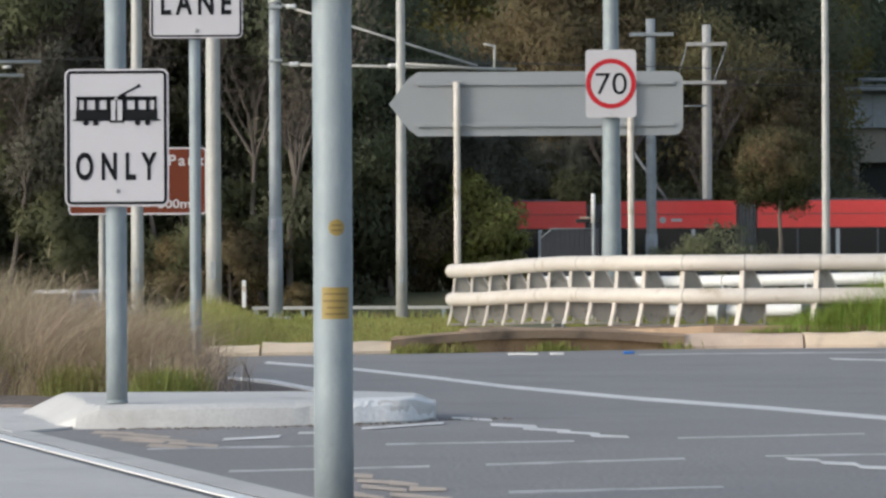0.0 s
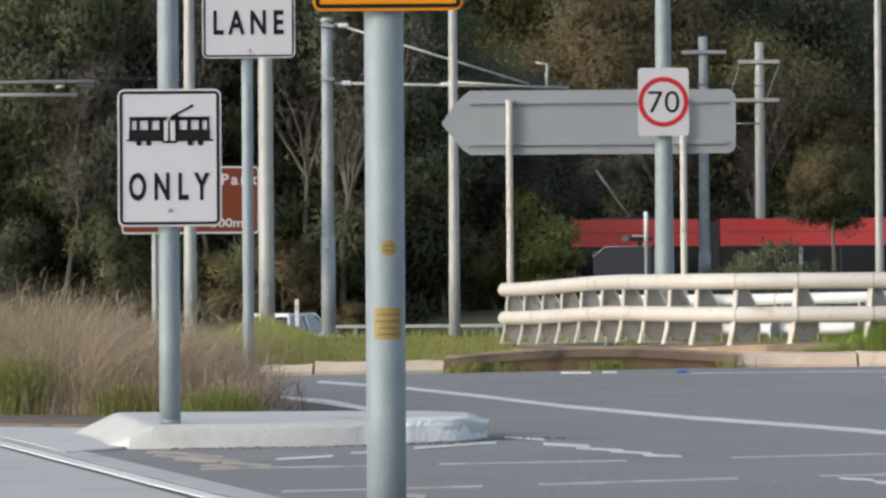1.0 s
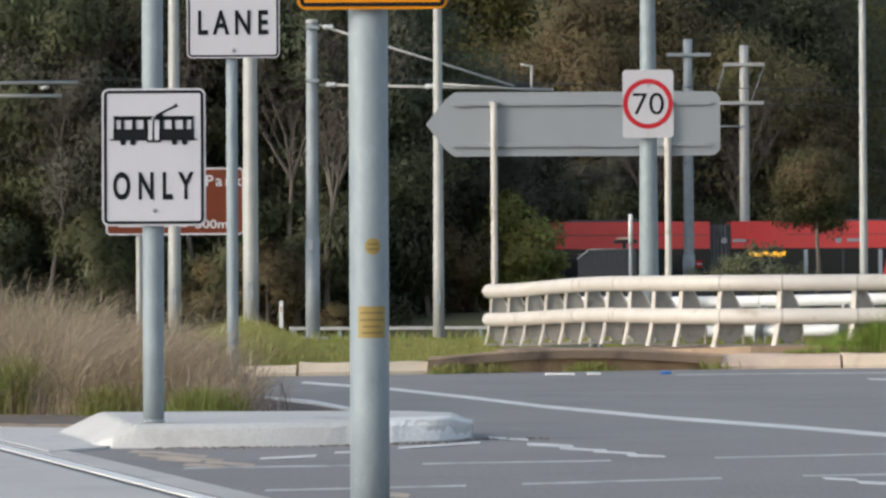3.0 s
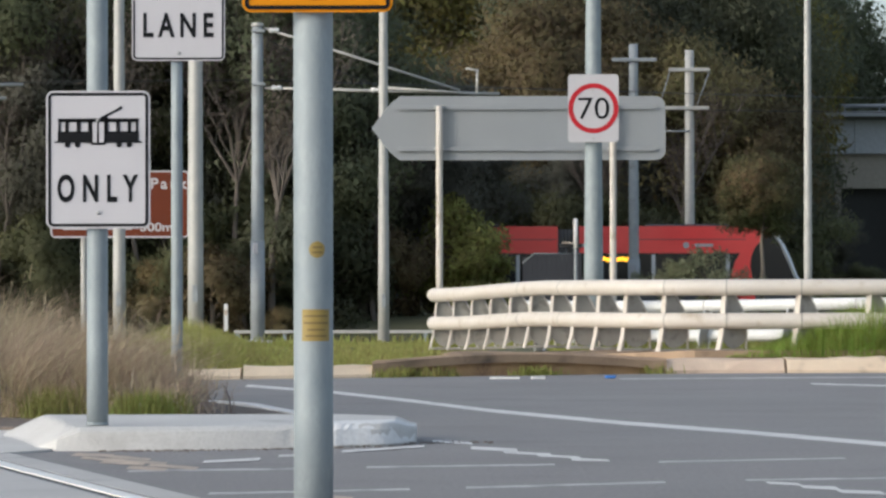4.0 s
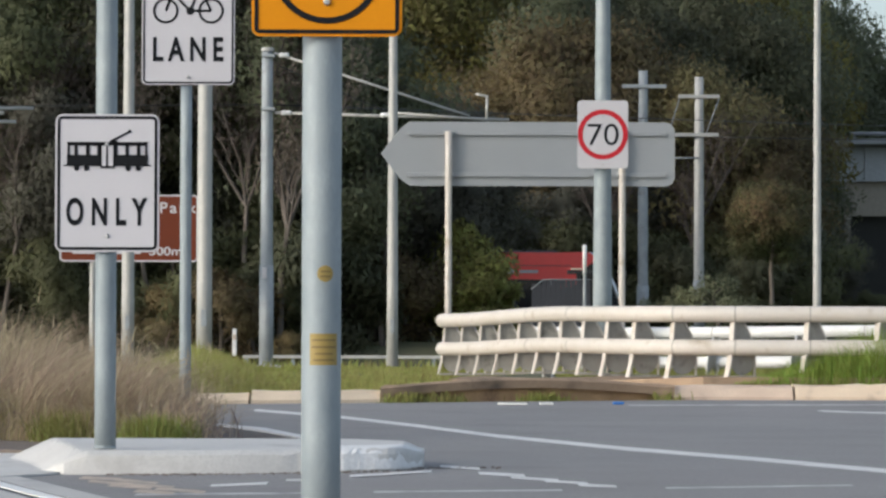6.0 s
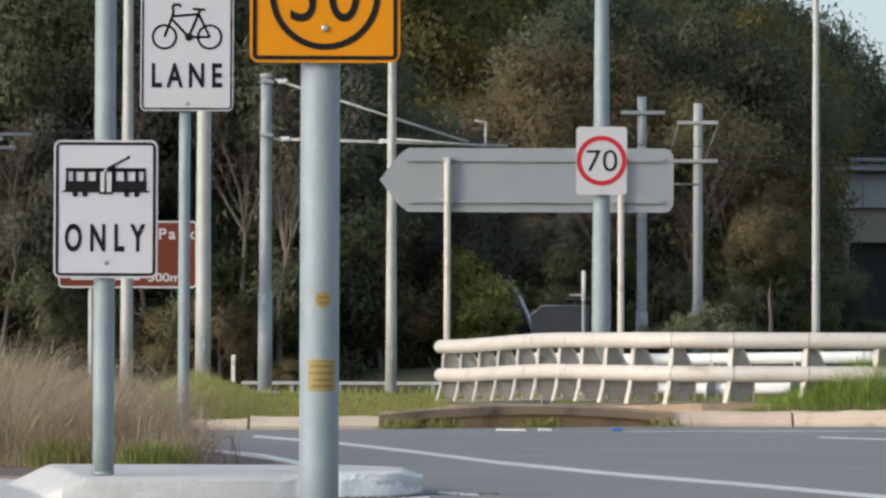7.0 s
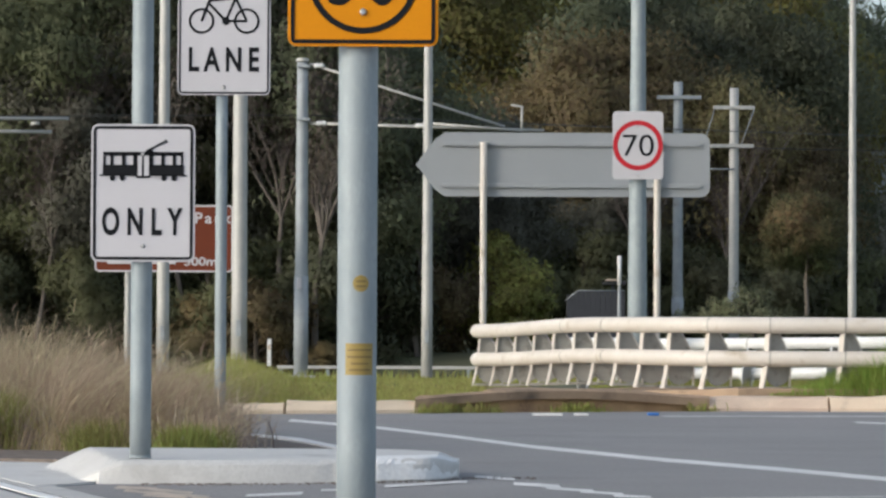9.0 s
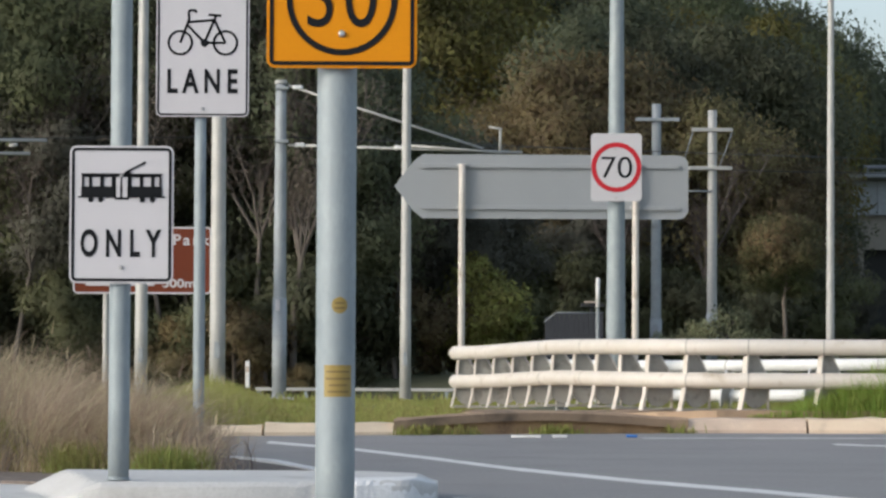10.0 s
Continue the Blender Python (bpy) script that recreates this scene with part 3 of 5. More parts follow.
def build_railing(path, z_left, z_right, x_lo, x_hi, top, mid, radius, posts, joints, lean, label, plate_dirs, paint):
    rl = thing("railing", (path[0][0], path[0][1], 0), label, "railing")
    line = spline(path, 8)
    org = Vector((path[0][0], path[0][1], 0))

    def base(p):
        return z_left + (z_right - z_left) * smooth(x_lo, x_hi, p.x)

    for name, hgt in (("top_pipe", top), ("lower_pipe", mid)):
        bm = bmesh.new()
        pts = [Vector((p.x, p.y, base(p) + hgt)) - org for p in line]
        d0 = (pts[0] - pts[1]).normalized()
        pts = [pts[0] + d0 * radius * 0.8, pts[0] + d0 * radius * 0.5] + pts
        sweep(bm, pts, [radius * 0.45, radius * 0.85] + [radius] * (len(pts) - 2), 18)
        pipe = part(name, bm, paint, rl, smooth=True)
        for s in joints:
            p, d = at_length(line, s)
            c = Vector((p.x, p.y, base(p) + hgt)) - org
            d3 = Vector((d.x, d.y, 0))
            bm = bmesh.new()
            sweep(bm, [c - d3 * 0.006, c + d3 * 0.006], radius * 1.025, 18)
            part("joint", bm, M_plate, pipe, "dark pipe joint")
    for s in posts:
        p, d = at_length(line, s)
        b = base(p)
        back = Vector((*plate_dirs(p), 0)).normalized()
        side = Vector((-back.y, back.x, 0))
        h = top - radius * 0.7
        foot = Vector((p.x, p.y, b)) - org

        def to(n, w, z):
            return foot + back * n + side * w + Vector((0, 0, z))
        bm = bmesh.new()
        prof = [(-0.075 * lean, 0.0), (-0.035 * lean, 0.16), (-0.01 * lean, 0.33), (0.0, 0.5), (0.012, h)]
        prev = None
        for n, z in prof:
            wd = 0.036
            row = [bm.verts.new(to(n - 0.012, -wd, z)), bm.verts.new(to(n - 0.012, wd, z)), bm.verts.new(to(n + 0.006, wd, z)), bm.verts.new(to(n + 0.006, -wd, z))]
            if prev:
                for k in range(4):
                    bm.faces.new((prev[k], prev[(k + 1) % 4], row[(k + 1) % 4], row[k]))
            else:
                bm.faces.new(row[::-1])
            prev = row
        bm.faces.new(prev)
        post = part("post", bm, paint, rl)
        bm = bmesh.new()
        curve = [(0.115, h), (0.175, 0.47), (0.235, 0.36), (0.262, 0.24), (0.258, 0.14), (0.225, 0.08), (0.165, 0.045), (0.105, 0.03), (0.045, 0.045), (0.0, 0.09)]
        outline = [(n + 0.004, z) for n, z in prof if z > 0.1] + curve
        fa = [bm.verts.new(to(n, -0.008, z)) for n, z in outline]
        fb = [bm.verts.new(to(n, 0.008, z)) for n, z in outline]
        bm.faces.new(fa)
        bm.faces.new(fb[::-1])
        for i in range(len(fa)):
            j = (i + 1) % len(fa)
            bm.faces.new((fa[i], fb[i], fb[j], fa[j]))
        part("web_plate", bm, M_plate, post, "web plate with its shade put into a grey colour")
        bm = bmesh.new()
        c = to(0.09, 0, 0.012)
        box(bm, c, (0.34, 0.12, 0.024), 0.004, rz=math.degrees(math.atan2(back.y, back.x)))
        part("base_plate", bm, M_plate, post)
        bm = bmesh.new()
        sweep(bm, [to(n_, 0, z_) for n_, z_ in ((0.262, 0.02), (0.264, 0.14), (0.264, 0.24), (0.237, 0.36), (0.177, 0.47), (0.117, h))], 0.013, 6)
        part("rear_flange", bm, paint, post)
    return rl


def front_dirs(p):
    t = smooth(0.3, 3.0, p.x)
    return (0.99 - 0.15 * t, 0.15 + 0.35 * t)


POSTS = [0.10 + 0.63 * i for i in range(10)] + [6.30, 6.90, 7.62, 8.30, 9.1, 9.9, 10.7, 11.5]
build_railing(RAIL, 0.10, 0.178, 0.1, 1.35, 0.625, 0.300, 0.079, POSTS, [3.0, 4.2, 6.33, 6.93, 7.65, 9.13, 10.73], 1.0, "white-painted double pipe railing with curved bracket posts", front_dirs, M_cream)
build_railing([(1.2, 44.5), (2.2, 42.2), (3.6, 40.6), (5.4, 39.6), (8.0, 39.0), (11, 38.8)], -0.07, -0.02, 2.0, 6.0, 0.64, 0.28, 0.072, [1.0 + 1.15 * i for i in range(8)], [2.9, 4.4, 6.4, 8.2], -1.6, "farther white pipe railing with slanting posts in the grass", lambda p: (-0.6, -0.8), M_litter)
bm = bmesh.new()
prism(bm, [(-0.1, 39.3), (0.5, 36.5), (1.5, 33.4), (2.6, 32.4), (9.5, 32.35), (9.5, 33.3), (3.2, 33.5), (1.9, 34.6), (1.1, 36.9), (0.7, 39.3)], -0.1, 0.07)
for v in bm.verts:
    if v.co.z > 0:
        v.co.z = 0.065 + 0.13 * smooth(0.3, 2.6, v.co.x)
setting("bridge_plinth", bm, M_lintel, "weathered concrete plinth under the railing", "kerb")


# ---- signs and poles ----
def panel(parent, name, w, h, r, cx, cz, y, mat, thick=0.004, label=""):
    bm = bmesh.new()
    slab(bm, [(cx + a, cz + b) for a, b in rounded(w, h, r)], y, y + thick)
    return part(name, bm, mat, parent, label)


def border(parent, w, h, r, inset, t, cx, cz, y, mat):
    bm = bmesh.new()
    o = [(cx + a, cz + b) for a, b in rounded(w - 2 * inset, h - 2 * inset, max(0.005, r - inset))]
    i = [(cx + a, cz + b) for a, b in rounded(w - 2 * inset - 2 * t, h - 2 * inset - 2 * t, max(0.004, r - inset - t))]
    ring(bm, o, i, y, y + 0.002)
    return part("border", bm, mat, parent)


def bolt(parent, cx, cz, y, r=0.012):
    bm = bmesh.new()
    sweep(bm, [(cx, y + 0.004, cz), (cx, y - 0.005, cz), (cx, y - 0.009, cz)], [r, r, r * 0.6], 10)
    part("bolt", bm, M_bolt, parent)


def pole(parent, x, y, z0, z1, r0, r1=None, mat=None, name="pole"):
    bm = bmesh.new()
    n = 8
    sweep(bm, [(x, y, z0 + (z1 - z0) * k / n) for k in range(n + 1)], [r0 + ((r0 if r1 is None else r1) - r0) * k / n for k in range(n + 1)], 24)
    return part(name, bm, mat or M_galv, parent)


# signal pole with amber speed sign, nearest to the viewer
FX, FY = -0.360, 11.0
signal = thing("signal_pole", (FX, FY, 0), "thick galvanised steel pole carrying an amber tram speed sign", "sign pole")
pl = pole(signal, 0, 0, 0.0, 3.2, 0.0645)
bm = bmesh.new()
sweep(bm, [(0, 0, 0.0), (0, 0, 0.004)], 0.08, 24)
part("base_collar", bm, M_galv, signal)
SW, SH = 0.488, 0.50
SZ = 1.685 + SH / 2
sp = panel(signal, "sign_panel", SW, SH, 0.03, -0.343 - FX, SZ, -0.090, M_yellow, label="amber reflective sign panel")
SX = -0.343 - FX
border(sp, SW, SH, 0.026, 0.009, 0.013, SX, SZ, -0.093, M_black)
CZ = 1.906
bm = bmesh.new()
ring(bm, circle(SX, CZ, 0.180), circle(SX, CZ, 0.160), -0.093, -0.091)
part("circle", bm, M_black, sp)
lettering("30", SX, CZ + 0.012, 0.225, 0.200, -0.093, M_black, sp, weight=-0.002, space=1.12)
bolt(sp, SX, 1.797, -0.092, 0.012)
for zz in (SZ - 0.15, SZ + 0.15):
    bm = bmesh.new()
    box(bm, (SX, -0.077, zz), (0.4, 0.024, 0.04), 0.004)
    part("bracket", bm, M_galv, signal)


def sticker(kind, cz, w, h, px):
    """A printed sticker wrapped round the pole's front."""
    bm = bmesh.new()
    r = 0.0650
    n, m = 12, 10
    a0, cx = w / r, px / r
    grid = []
    for j in range(m + 1):
        v = j / m - 0.5
        half = a0 / 2 * (math.sqrt(max(0.0, 1 - (2 * v) ** 2 * 0.98)) if kind == "round" else 1)
        grid.append([bm.verts.new((r * math.sin(cx + half * (2 * i / n - 1)), -r * math.cos(cx + half * (2 * i / n - 1)), cz + v * h)) for i in range(n + 1)])
    for a, b in zip(grid, grid[1:]):
        for i in range(n):
            bm.faces.new((a[i], a[i + 1], b[i + 1], b[i]))
    st = part("sticker", bm, M_sticker, signal, "round yellow warning sticker" if kind == "round" else "square yellow warning sticker with four printed lines")
    rows = (0.30, 0.08, -0.13, -0.33) if kind != "round" else (0.15, -0.15)
    for k, v in enumerate(rows):
        bm = bmesh.new()
        r2 = 0.0655
        half = a0 / 2 * (0.82, 0.86, 0.6, 0.72)[k] * (0.7 if kind == "round" else 1)
        lo = [bm.verts.new((r2 * math.sin(cx + half * (2 * i / n - 1)), -r2 * math.cos(cx + half * (2 * i / n - 1)), cz + v * h - 0.004)) for i in range(n + 1)]
        hi = [bm.verts.new((q.co.x, q.co.y, q.co.z + 0.006)) for q in lo]
        for i in range(n):
            bm.faces.new((lo[i], lo[i + 1], hi[i + 1], hi[i]))
        part("print_line", bm, M_stickerink, st)


sticker("round", 0.915, 0.054, 0.054, 0.015)
sticker("square", 0.669, 0.098, 0.103, 0.012)

# tram lane sign on its pole, standing on the kerb nose
OX, OY = -1.621, 16.7
only = thing("tram_only_sign", (OX, OY, 0.119), "white tram only regulatory sign on a galvanised pole in the kerb", "road sign")
pole(only, 0, 0, 0.0, 3.2, 0.0525)
bm = bmesh.new()
sweep(bm, [(0, 0, -0.002), (0, 0, 0.012)], [0.056, 0.054], 20)
part("base_weld", bm, M_galv, only)
OC, OZ = -1.609 - OX, 1.430 - 0.119
OW, OH = 0.514, 0.681
op = panel(only, "sign_panel", OW, OH, 0.036, OC, OZ, -0.075, M_white)
border(op, OW, OH, 0.036, 0.010, 0.014, OC, OZ, -0.078, M_black)
lettering("ONLY", OC - 0.002, OZ - 0.142, 0.400, 0.139, -0.078, M_black, op, weight=0.030, space=1.65)
bolt(op, OC, 1.168 - 0.119, -0.077, 0.011)
bolt(op, OC - 0.002, OZ + 123 * OW / 329, -0.0822, 0.009)
U = OW / 329
bm = bmesh.new()


def mark(bm, x0, x1, z0, z1, y=-0.078):
    box(bm, (OC + (x0 + x1) / 2 * U, y, OZ + (z0 + z1) / 2 * U), ((x1 - x0) * U, 0.003, (z1 - z0) * U))


mark(bm, -128, 128, 57, 89)
mark(bm, -138, 138, 53, 58)
mark(bm, -124, 124, 118, 125)
mark(bm, -128, 128, 123, 130)
for x0, x1 in ((-126, -119), (-104, -94), (-68, -56), (-32, -18), (19, 32), (57, 68), (93, 104), (119, 126)):
    mark(bm, x0, x1, 86, 121)
mark(bm, -22, -18, 50, 126)
mark(bm, 19, 23, 50, 126)
mark(bm, -3, 2, 50, 126)
mark(bm, -22, 23, 47, 53)
for cx in (-97, -66, 66, 98):
    slab(bm, [(OC + cx * U + a, OZ + 47 * U + b_) for a, b_ in circle(0, 0, 9 * U, 14)], -0.0795, -0.0765)
mark(bm, 8, 30, 128, 136)
box(bm, (OC + 43 * U, -0.078, OZ + 149 * U), (66 * U, 0.003, 6 * U), ry=-27)
slab(bm, [(OC + 71 * U + a, OZ + 164 * U + b_) for a, b_ in circle(0, 0, 5 * U, 10)], -0.0795, -0.0765)
pic = part("tram_pictogram", bm, M_black, op)
for x0, x1 in ((-17, -4), (3, 18)):
    bm = bmesh.new()
    mark(bm, x0, x1, 54, 118, -0.0792)
    part("door_panel", bm, M_white, pic)

# bicycle lane sign
LX, LY = -1.566, 21.3
lane = thing("bicycle_lane_sign", (LX, LY, 0.03), "white bicycle lane sign on a slim galvanised post in dry grass", "road sign")
pole(lane, 0, 0, 0.0, 2.2, 0.036)
LC = -1.551 - LX
LB = 2.233 - 0.03
LW, LH = 0.588, 0.80
LZ = LB + LH / 2
lp = panel(lane, "sign_panel", LW, LH, 0.036, LC, LZ, -0.055, M_white)
border(lp, LW, LH, 0.036, 0.009, 0.011, LC, LZ, -0.058, M_black)
lettering("LANE", LC, 2.459 - 0.03, 0.445, 0.155, -0.058, M_black, lp, weight=0.028, space=1.5)
bolt(lp, LC, LB + 0.05, -0.057, 0.012)
BZ = 2.702 - 0.03
for k in (-1, 1):
    bm = bmesh.new()
    ring(bm, circle(LC + k * 0.143, BZ, 0.081), circle(LC + k * 0.143, BZ, 0.066), -0.058, -0.056)
    part("wheel", bm, M_black, lp)


def stroke(bm, a, b, t=0.016):
    (xa, za), (xb, zb) = a, b
    n = Vector((zb - za, xa - xb)).normalized() * t / 2
    slab(bm, [(LC + xa + n.x, BZ + za + n.y), (LC + xb + n.x, BZ + zb + n.y), (LC + xb - n.x, BZ + zb - n.y), (LC + xa - n.x, BZ + za - n.y)], -0.0581, -0.056)


for a, b in (((-0.143, 0.0), (-0.085, 0.155)), ((-0.085, 0.155), (-0.093, 0.185)), ((-0.093, 0.185), (-0.085, 0.205)), ((-0.085, 0.205), (-0.05, 0.205)), ((-0.052, 0.208), (-0.040, 0.190)), ((-0.10, 0.115), (0.01, 0.0)), ((-0.095, 0.13), (0.075, 0.145)), ((0.01, 0.0), (0.082, 0.17)), ((0.01, 0.0), (0.143, 0.0)), ((0.075, 0.14), (0.143, 0.0)), ((-0.118, 0.065), (-0.143, 0.0)), ((0.035, 0.178), (0.115, 0.172))):
    bm = bmesh.new()
    stroke(bm, a, b)
    part("frame_bar", bm, M_black, lp)
bm = bmesh.new()
slab(bm, [(LC + 0.012 + a, BZ + b) for a, b in circle(0, 0, 0.026, 16)], -0.0583, -0.056)
part("chainwheel", bm, M_black, lp)

# brown tourist sign, half hidden, farther back
TY = 58.0
BXc, BZc = -5.253, 2.269
tour = thing("tourist_sign", (BXc, TY, ground_z(BXc, TY)), "brown tourist direction sign with white lettering and border", "road sign")
gz = ground_z(BXc, TY)
BW, BH = 245 / 102.7, 119 / 102.7
tp = panel(tour, "sign_panel", BW, BH, 0.08, 0, BZc - gz, -0.06, M_brown, 0.006)
border(tp, BW, BH, 0.08, 0.0, 0.03, 0, BZc - gz, -0.064, M_white)
lettering("Park", -4.403 - BXc, 2.625 - gz, 0.63, 0.19, -0.064, M_white, tp, weight=0.02, space=1.3)
lettering("500m", -4.621 - BXc, 1.876 - gz, 0.56, 0.15, -0.064, M_white, tp, weight=0.02)
for k, wd in enumerate((0.5, 0.62)):
    bm = bmesh.new()
    box(bm, (-5.975 - BXc + k * 0.62, -0.063, 1.854 - gz), (wd, 0.003, 0.05))
    part("text_bar", bm, M_white, tp)
for px in (-5.879, -4.009):
    pole(tour, px - BXc, 0.03, 0, BZc + BH / 2 - gz, 0.055, mat=M_galv_pale, name="post")


def lamp_pole(x, y, r0, r1, top, label, mat=M_galv_pale, rz=0.0, hatch=True):
    z = ground_z(x, y)
    lp = thing("street_light_pole", (x, y, z), label, "street light", "street light poles", rz=rz)
    pole(lp, 0, 0, 0, top, r0, r1, mat)
    bm = bmesh.new()
    box(bm, (0, 0, 0.012), (r0 * 4.2, r0 * 4.2, 0.024), 0.004)
    part("base_plate", bm, mat, lp)
    if hatch:
        bm = bmesh.new()
        box(bm, (0.0, -r0 * 0.93, 0.75), (r0 * 0.7, r0 * 0.2, 0.22), 0.004)
        part("access_cover", bm, M_pole_grey, lp)
    bm = bmesh.new()
    sweep(bm, [(0, 0, top - 0.1), (-0.15, 0, top + 0.35), (-0.6, 0, top + 0.55), (-1.4, 0, top + 0.6)], r1 * 0.7, 10)
    part("outreach_arm", bm, mat, lp)
    bm = bmesh.new()
    box(bm, (-1.65, 0, top + 0.6), (0.6, 0.26, 0.12), 0.03)
    part("luminaire", bm, M_pole_grey, lp)
    return lp


lamp_pole(-4.541, 50.0, 0.098, 0.060, 9.0, "tapered galvanised street light pole behind dry grass")
lamp_pole(-2.997, 44.0, 0.104, 0.075, 9.0, "tall galvanised street light pole beside the green verge")
lamp_pole(-0.663, 54.0, 0.092, 0.045, 10.0, "slender pale street light pole on the verge")
lamp_pole(7.176, 63.0, 0.080, 0.050, 10.0, "slender pale street light pole behind the railing")

# speed sign on a street light pole behind the railing
QX, QY = 2.058, 41.0
seventy = lamp_pole(QX, QY, 0.124, 0.058, 8.5, "galvanised light pole carrying a seventy speed limit sign", M_galv, hatch=False)
qz = ground_z(QX, QY)
CX9, CZ9 = 2.050 - QX, 2.987 - qz
qp = panel(seventy, "sign_panel", 0.617, 0.826, 0.045, CX9, CZ9, -0.165, M_white, label="white speed limit sign panel")
bm = bmesh.new()
ring(bm, circle(CX9, CZ9, 0.304), circle(CX9, CZ9, 0.246), -0.169, -0.166)
part("red_ring", bm, M_red, qp)
lettering("70", CX9 + 0.005, CZ9, 0.375, 0.262, -0.169, M_black, qp, weight=-0.004)
for dz in (-0.37, 0.22):
    bolt(qp, CX9, CZ9 + dz, -0.168, 0.014)
for dz in (-0.25, 0.25):
    bm = bmesh.new()
    box(bm, (CX9, -0.145, CZ9 + dz), (0.45, 0.03, 0.05), 0.004)
    part("bracket", bm, M_galv, seventy)

# back of a large arrow-shaped direction sign
AY = 47.0
AX0, AX1 = -0.746, 3.366
AZ0, AZ1 = 2.594, 3.492
AXc = (AX0 + AX1) / 2
gz = ground_z(AXc, AY)
arrow = thing("direction_sign", (AXc, AY, gz), "grey aluminium back of an arrow-shaped direction sign on two posts", "road sign")
aw, ah, az = AX1 - AX0, AZ1 - AZ0, (AZ0 + AZ1) / 2 - gz
r = 0.14
out = [(-aw / 2, az), (-aw / 2 + 0.27, az - ah / 2 + 0.10), (-aw / 2 + 0.40, az - ah / 2)]
out += [(aw / 2 - r + r * math.sin(radians(a)), az - ah / 2 + r - r * math.cos(radians(a))) for a in range(0, 91, 15)]
out += [(aw / 2 - r + r * math.cos(radians(a)), az + ah / 2 - r + r * math.sin(radians(a))) for a in range(0, 91, 15)]
out += [(-aw / 2 + 0.40, az + ah / 2), (-aw / 2 + 0.27, az + ah / 2 - 0.10)]
bm = bmesh.new()
slab(bm, out[::-1], -0.004, 0.004)
ap = part("sign_panel", bm, M_signback, arrow)
for dz in (-0.29, 0.29):
    bm = bmesh.new()
    box(bm, (0.12, -0.022, az + dz), (aw - 0.5, 0.034, 0.052), 0.005)
    box(bm, (0.12, -0.042, az + dz - 0.026), (aw - 0.5, 0.012, 0.010))
    part("stiffening_rail", bm, M_signback, ap)
for k, px in enumerate((0.203, 2.626)):
    # galvanised posts; warm sunlight on them is put in as cream colour
    pole(arrow, px - AXc, -0.09, 0, az + (0.31 if k == 0 else 0.35), 0.046, mat=M_cream, name="post")
    for dz in (-0.29, 0.29):
        bm = bmesh.new()
        box(bm, (px - AXc, -0.06, az + dz), (0.14, 0.05, 0.05), 0.004)
        part("clamp", bm, M_bolt, arrow)

# overhead line mast with its cantilever
PX, PY = -2.934, 59.0
gz = ground_z(PX, PY)
mast = thing("catenary_mast", (PX, PY, gz), "grey steel overhead line mast with a tubular cantilever arm", "mast")
mt = 5.424 - gz
pole(mast, 0, 0, 0, mt, 0.118, 0.094, M_pole_grey)
bm = bmesh.new()
sweep(bm, [(0, 0, mt - 0.01), (0, 0, mt + 0.05)], [0.12, 0.10], 16)
part("cap", bm, M_galv_pale, mast)
for name, cz in (("upper_bracket", 5.325), ("lower_bracket", 4.393)):
    bm = bmesh.new()
    box(bm, (0.02, -0.02, cz - gz), (0.23, 0.25, 0.05), 0.01)
    part(name, bm, M_pole_grey, mast)
bm = bmesh.new()
sweep(bm, [(0.12, 0, 5.384 - gz), (0.622 - PX, 0, 4.286 - gz)], 0.022, 8)
part("stay_tube", bm, M_galv_pale, mast)
bm = bmesh.new()
sweep(bm, [(0.12, 0, 4.333 - gz), (1.316 - PX, 0, 4.223 - gz)], 0.025, 8)
part("bracket_tube", bm, M_galv_pale, mast)
bm = bmesh.new()
sweep(bm, [(-0.814 - PX, -0.05, 4.343 - gz), (0.949 - PX, -0.05, 4.215 - gz)], 0.022, 8)
part("steady_arm", bm, M_galv_pale, mast)
bm = bmesh.new()
sweep(bm, [(0.919 - PX, 0, 4.215 - gz), (0.921 - PX, 0, 4.651 - gz)], 0.022, 8)
sweep(bm, [(0.723 - PX, 0, 4.672 - gz), (0.951 - PX, 0, 4.631 - gz)], 0.02, 8)
part("drop_tube", bm, M_galv_pale, mast)
for cx, cz in ((-2.643, 5.344), (-2.598, 4.332), (-0.854, 4.294)):
    bm = bmesh.new()
    sweep(bm, [(cx - PX - 0.09, 0, cz - gz), (cx - PX - 0.045, 0, cz - gz), (cx - PX, 0, cz - gz), (cx - PX + 0.045, 0, cz - gz), (cx - PX + 0.09, 0, cz - gz)], [0.035, 0.05, 0.035, 0.05, 0.035], 10)
    part("insulator", bm, M_litter, mast)
bm = bmesh.new()
sweep(bm, [(0, 0, 0.0), (0, 0, 1.648 - gz)], [0.128, 0.122], 20)
part("sleeve", bm, M_pole_grey, mast, "darker lower sleeve")
bm = bmesh.new()
box(bm, (-0.03, -0.135, 1.520 - gz), (0.08, 0.02, 0.19), 0.003)
part("number_plate", bm, M_white, mast, "small white plate")
bm = bmesh.new()
box(bm, (0, 0, 0.05), (0.5, 0.5, 0.1), 0.01)
part("base_plate", bm, M_galv_pale, mast)


def wire(a, b, sag, r=0.014):
    bm = bmesh.new()
    a, b = Vector(a), Vector(b)
    sweep(bm, [a.lerp(b, i / 16) - Vector((0, 0, sag * 4 * (i / 16) * (1 - i / 16))) for i in range(17)], r, 5)
    ob = new("overhead_wire", mesh_of("overhead_wire", bm, M_dark))
    tagged(ob, "thin dark overhead contact wire strung between masts", "wire", "overhead wires")


MTOP = 4.473
wire((PX - 34, PY + 2, MTOP - 0.05), (PX, PY, MTOP), 0.03, 0.008)
wire((PX, PY, MTOP), (PX + 26, PY + 66, MTOP + 3.3), 0.05, 0.010)
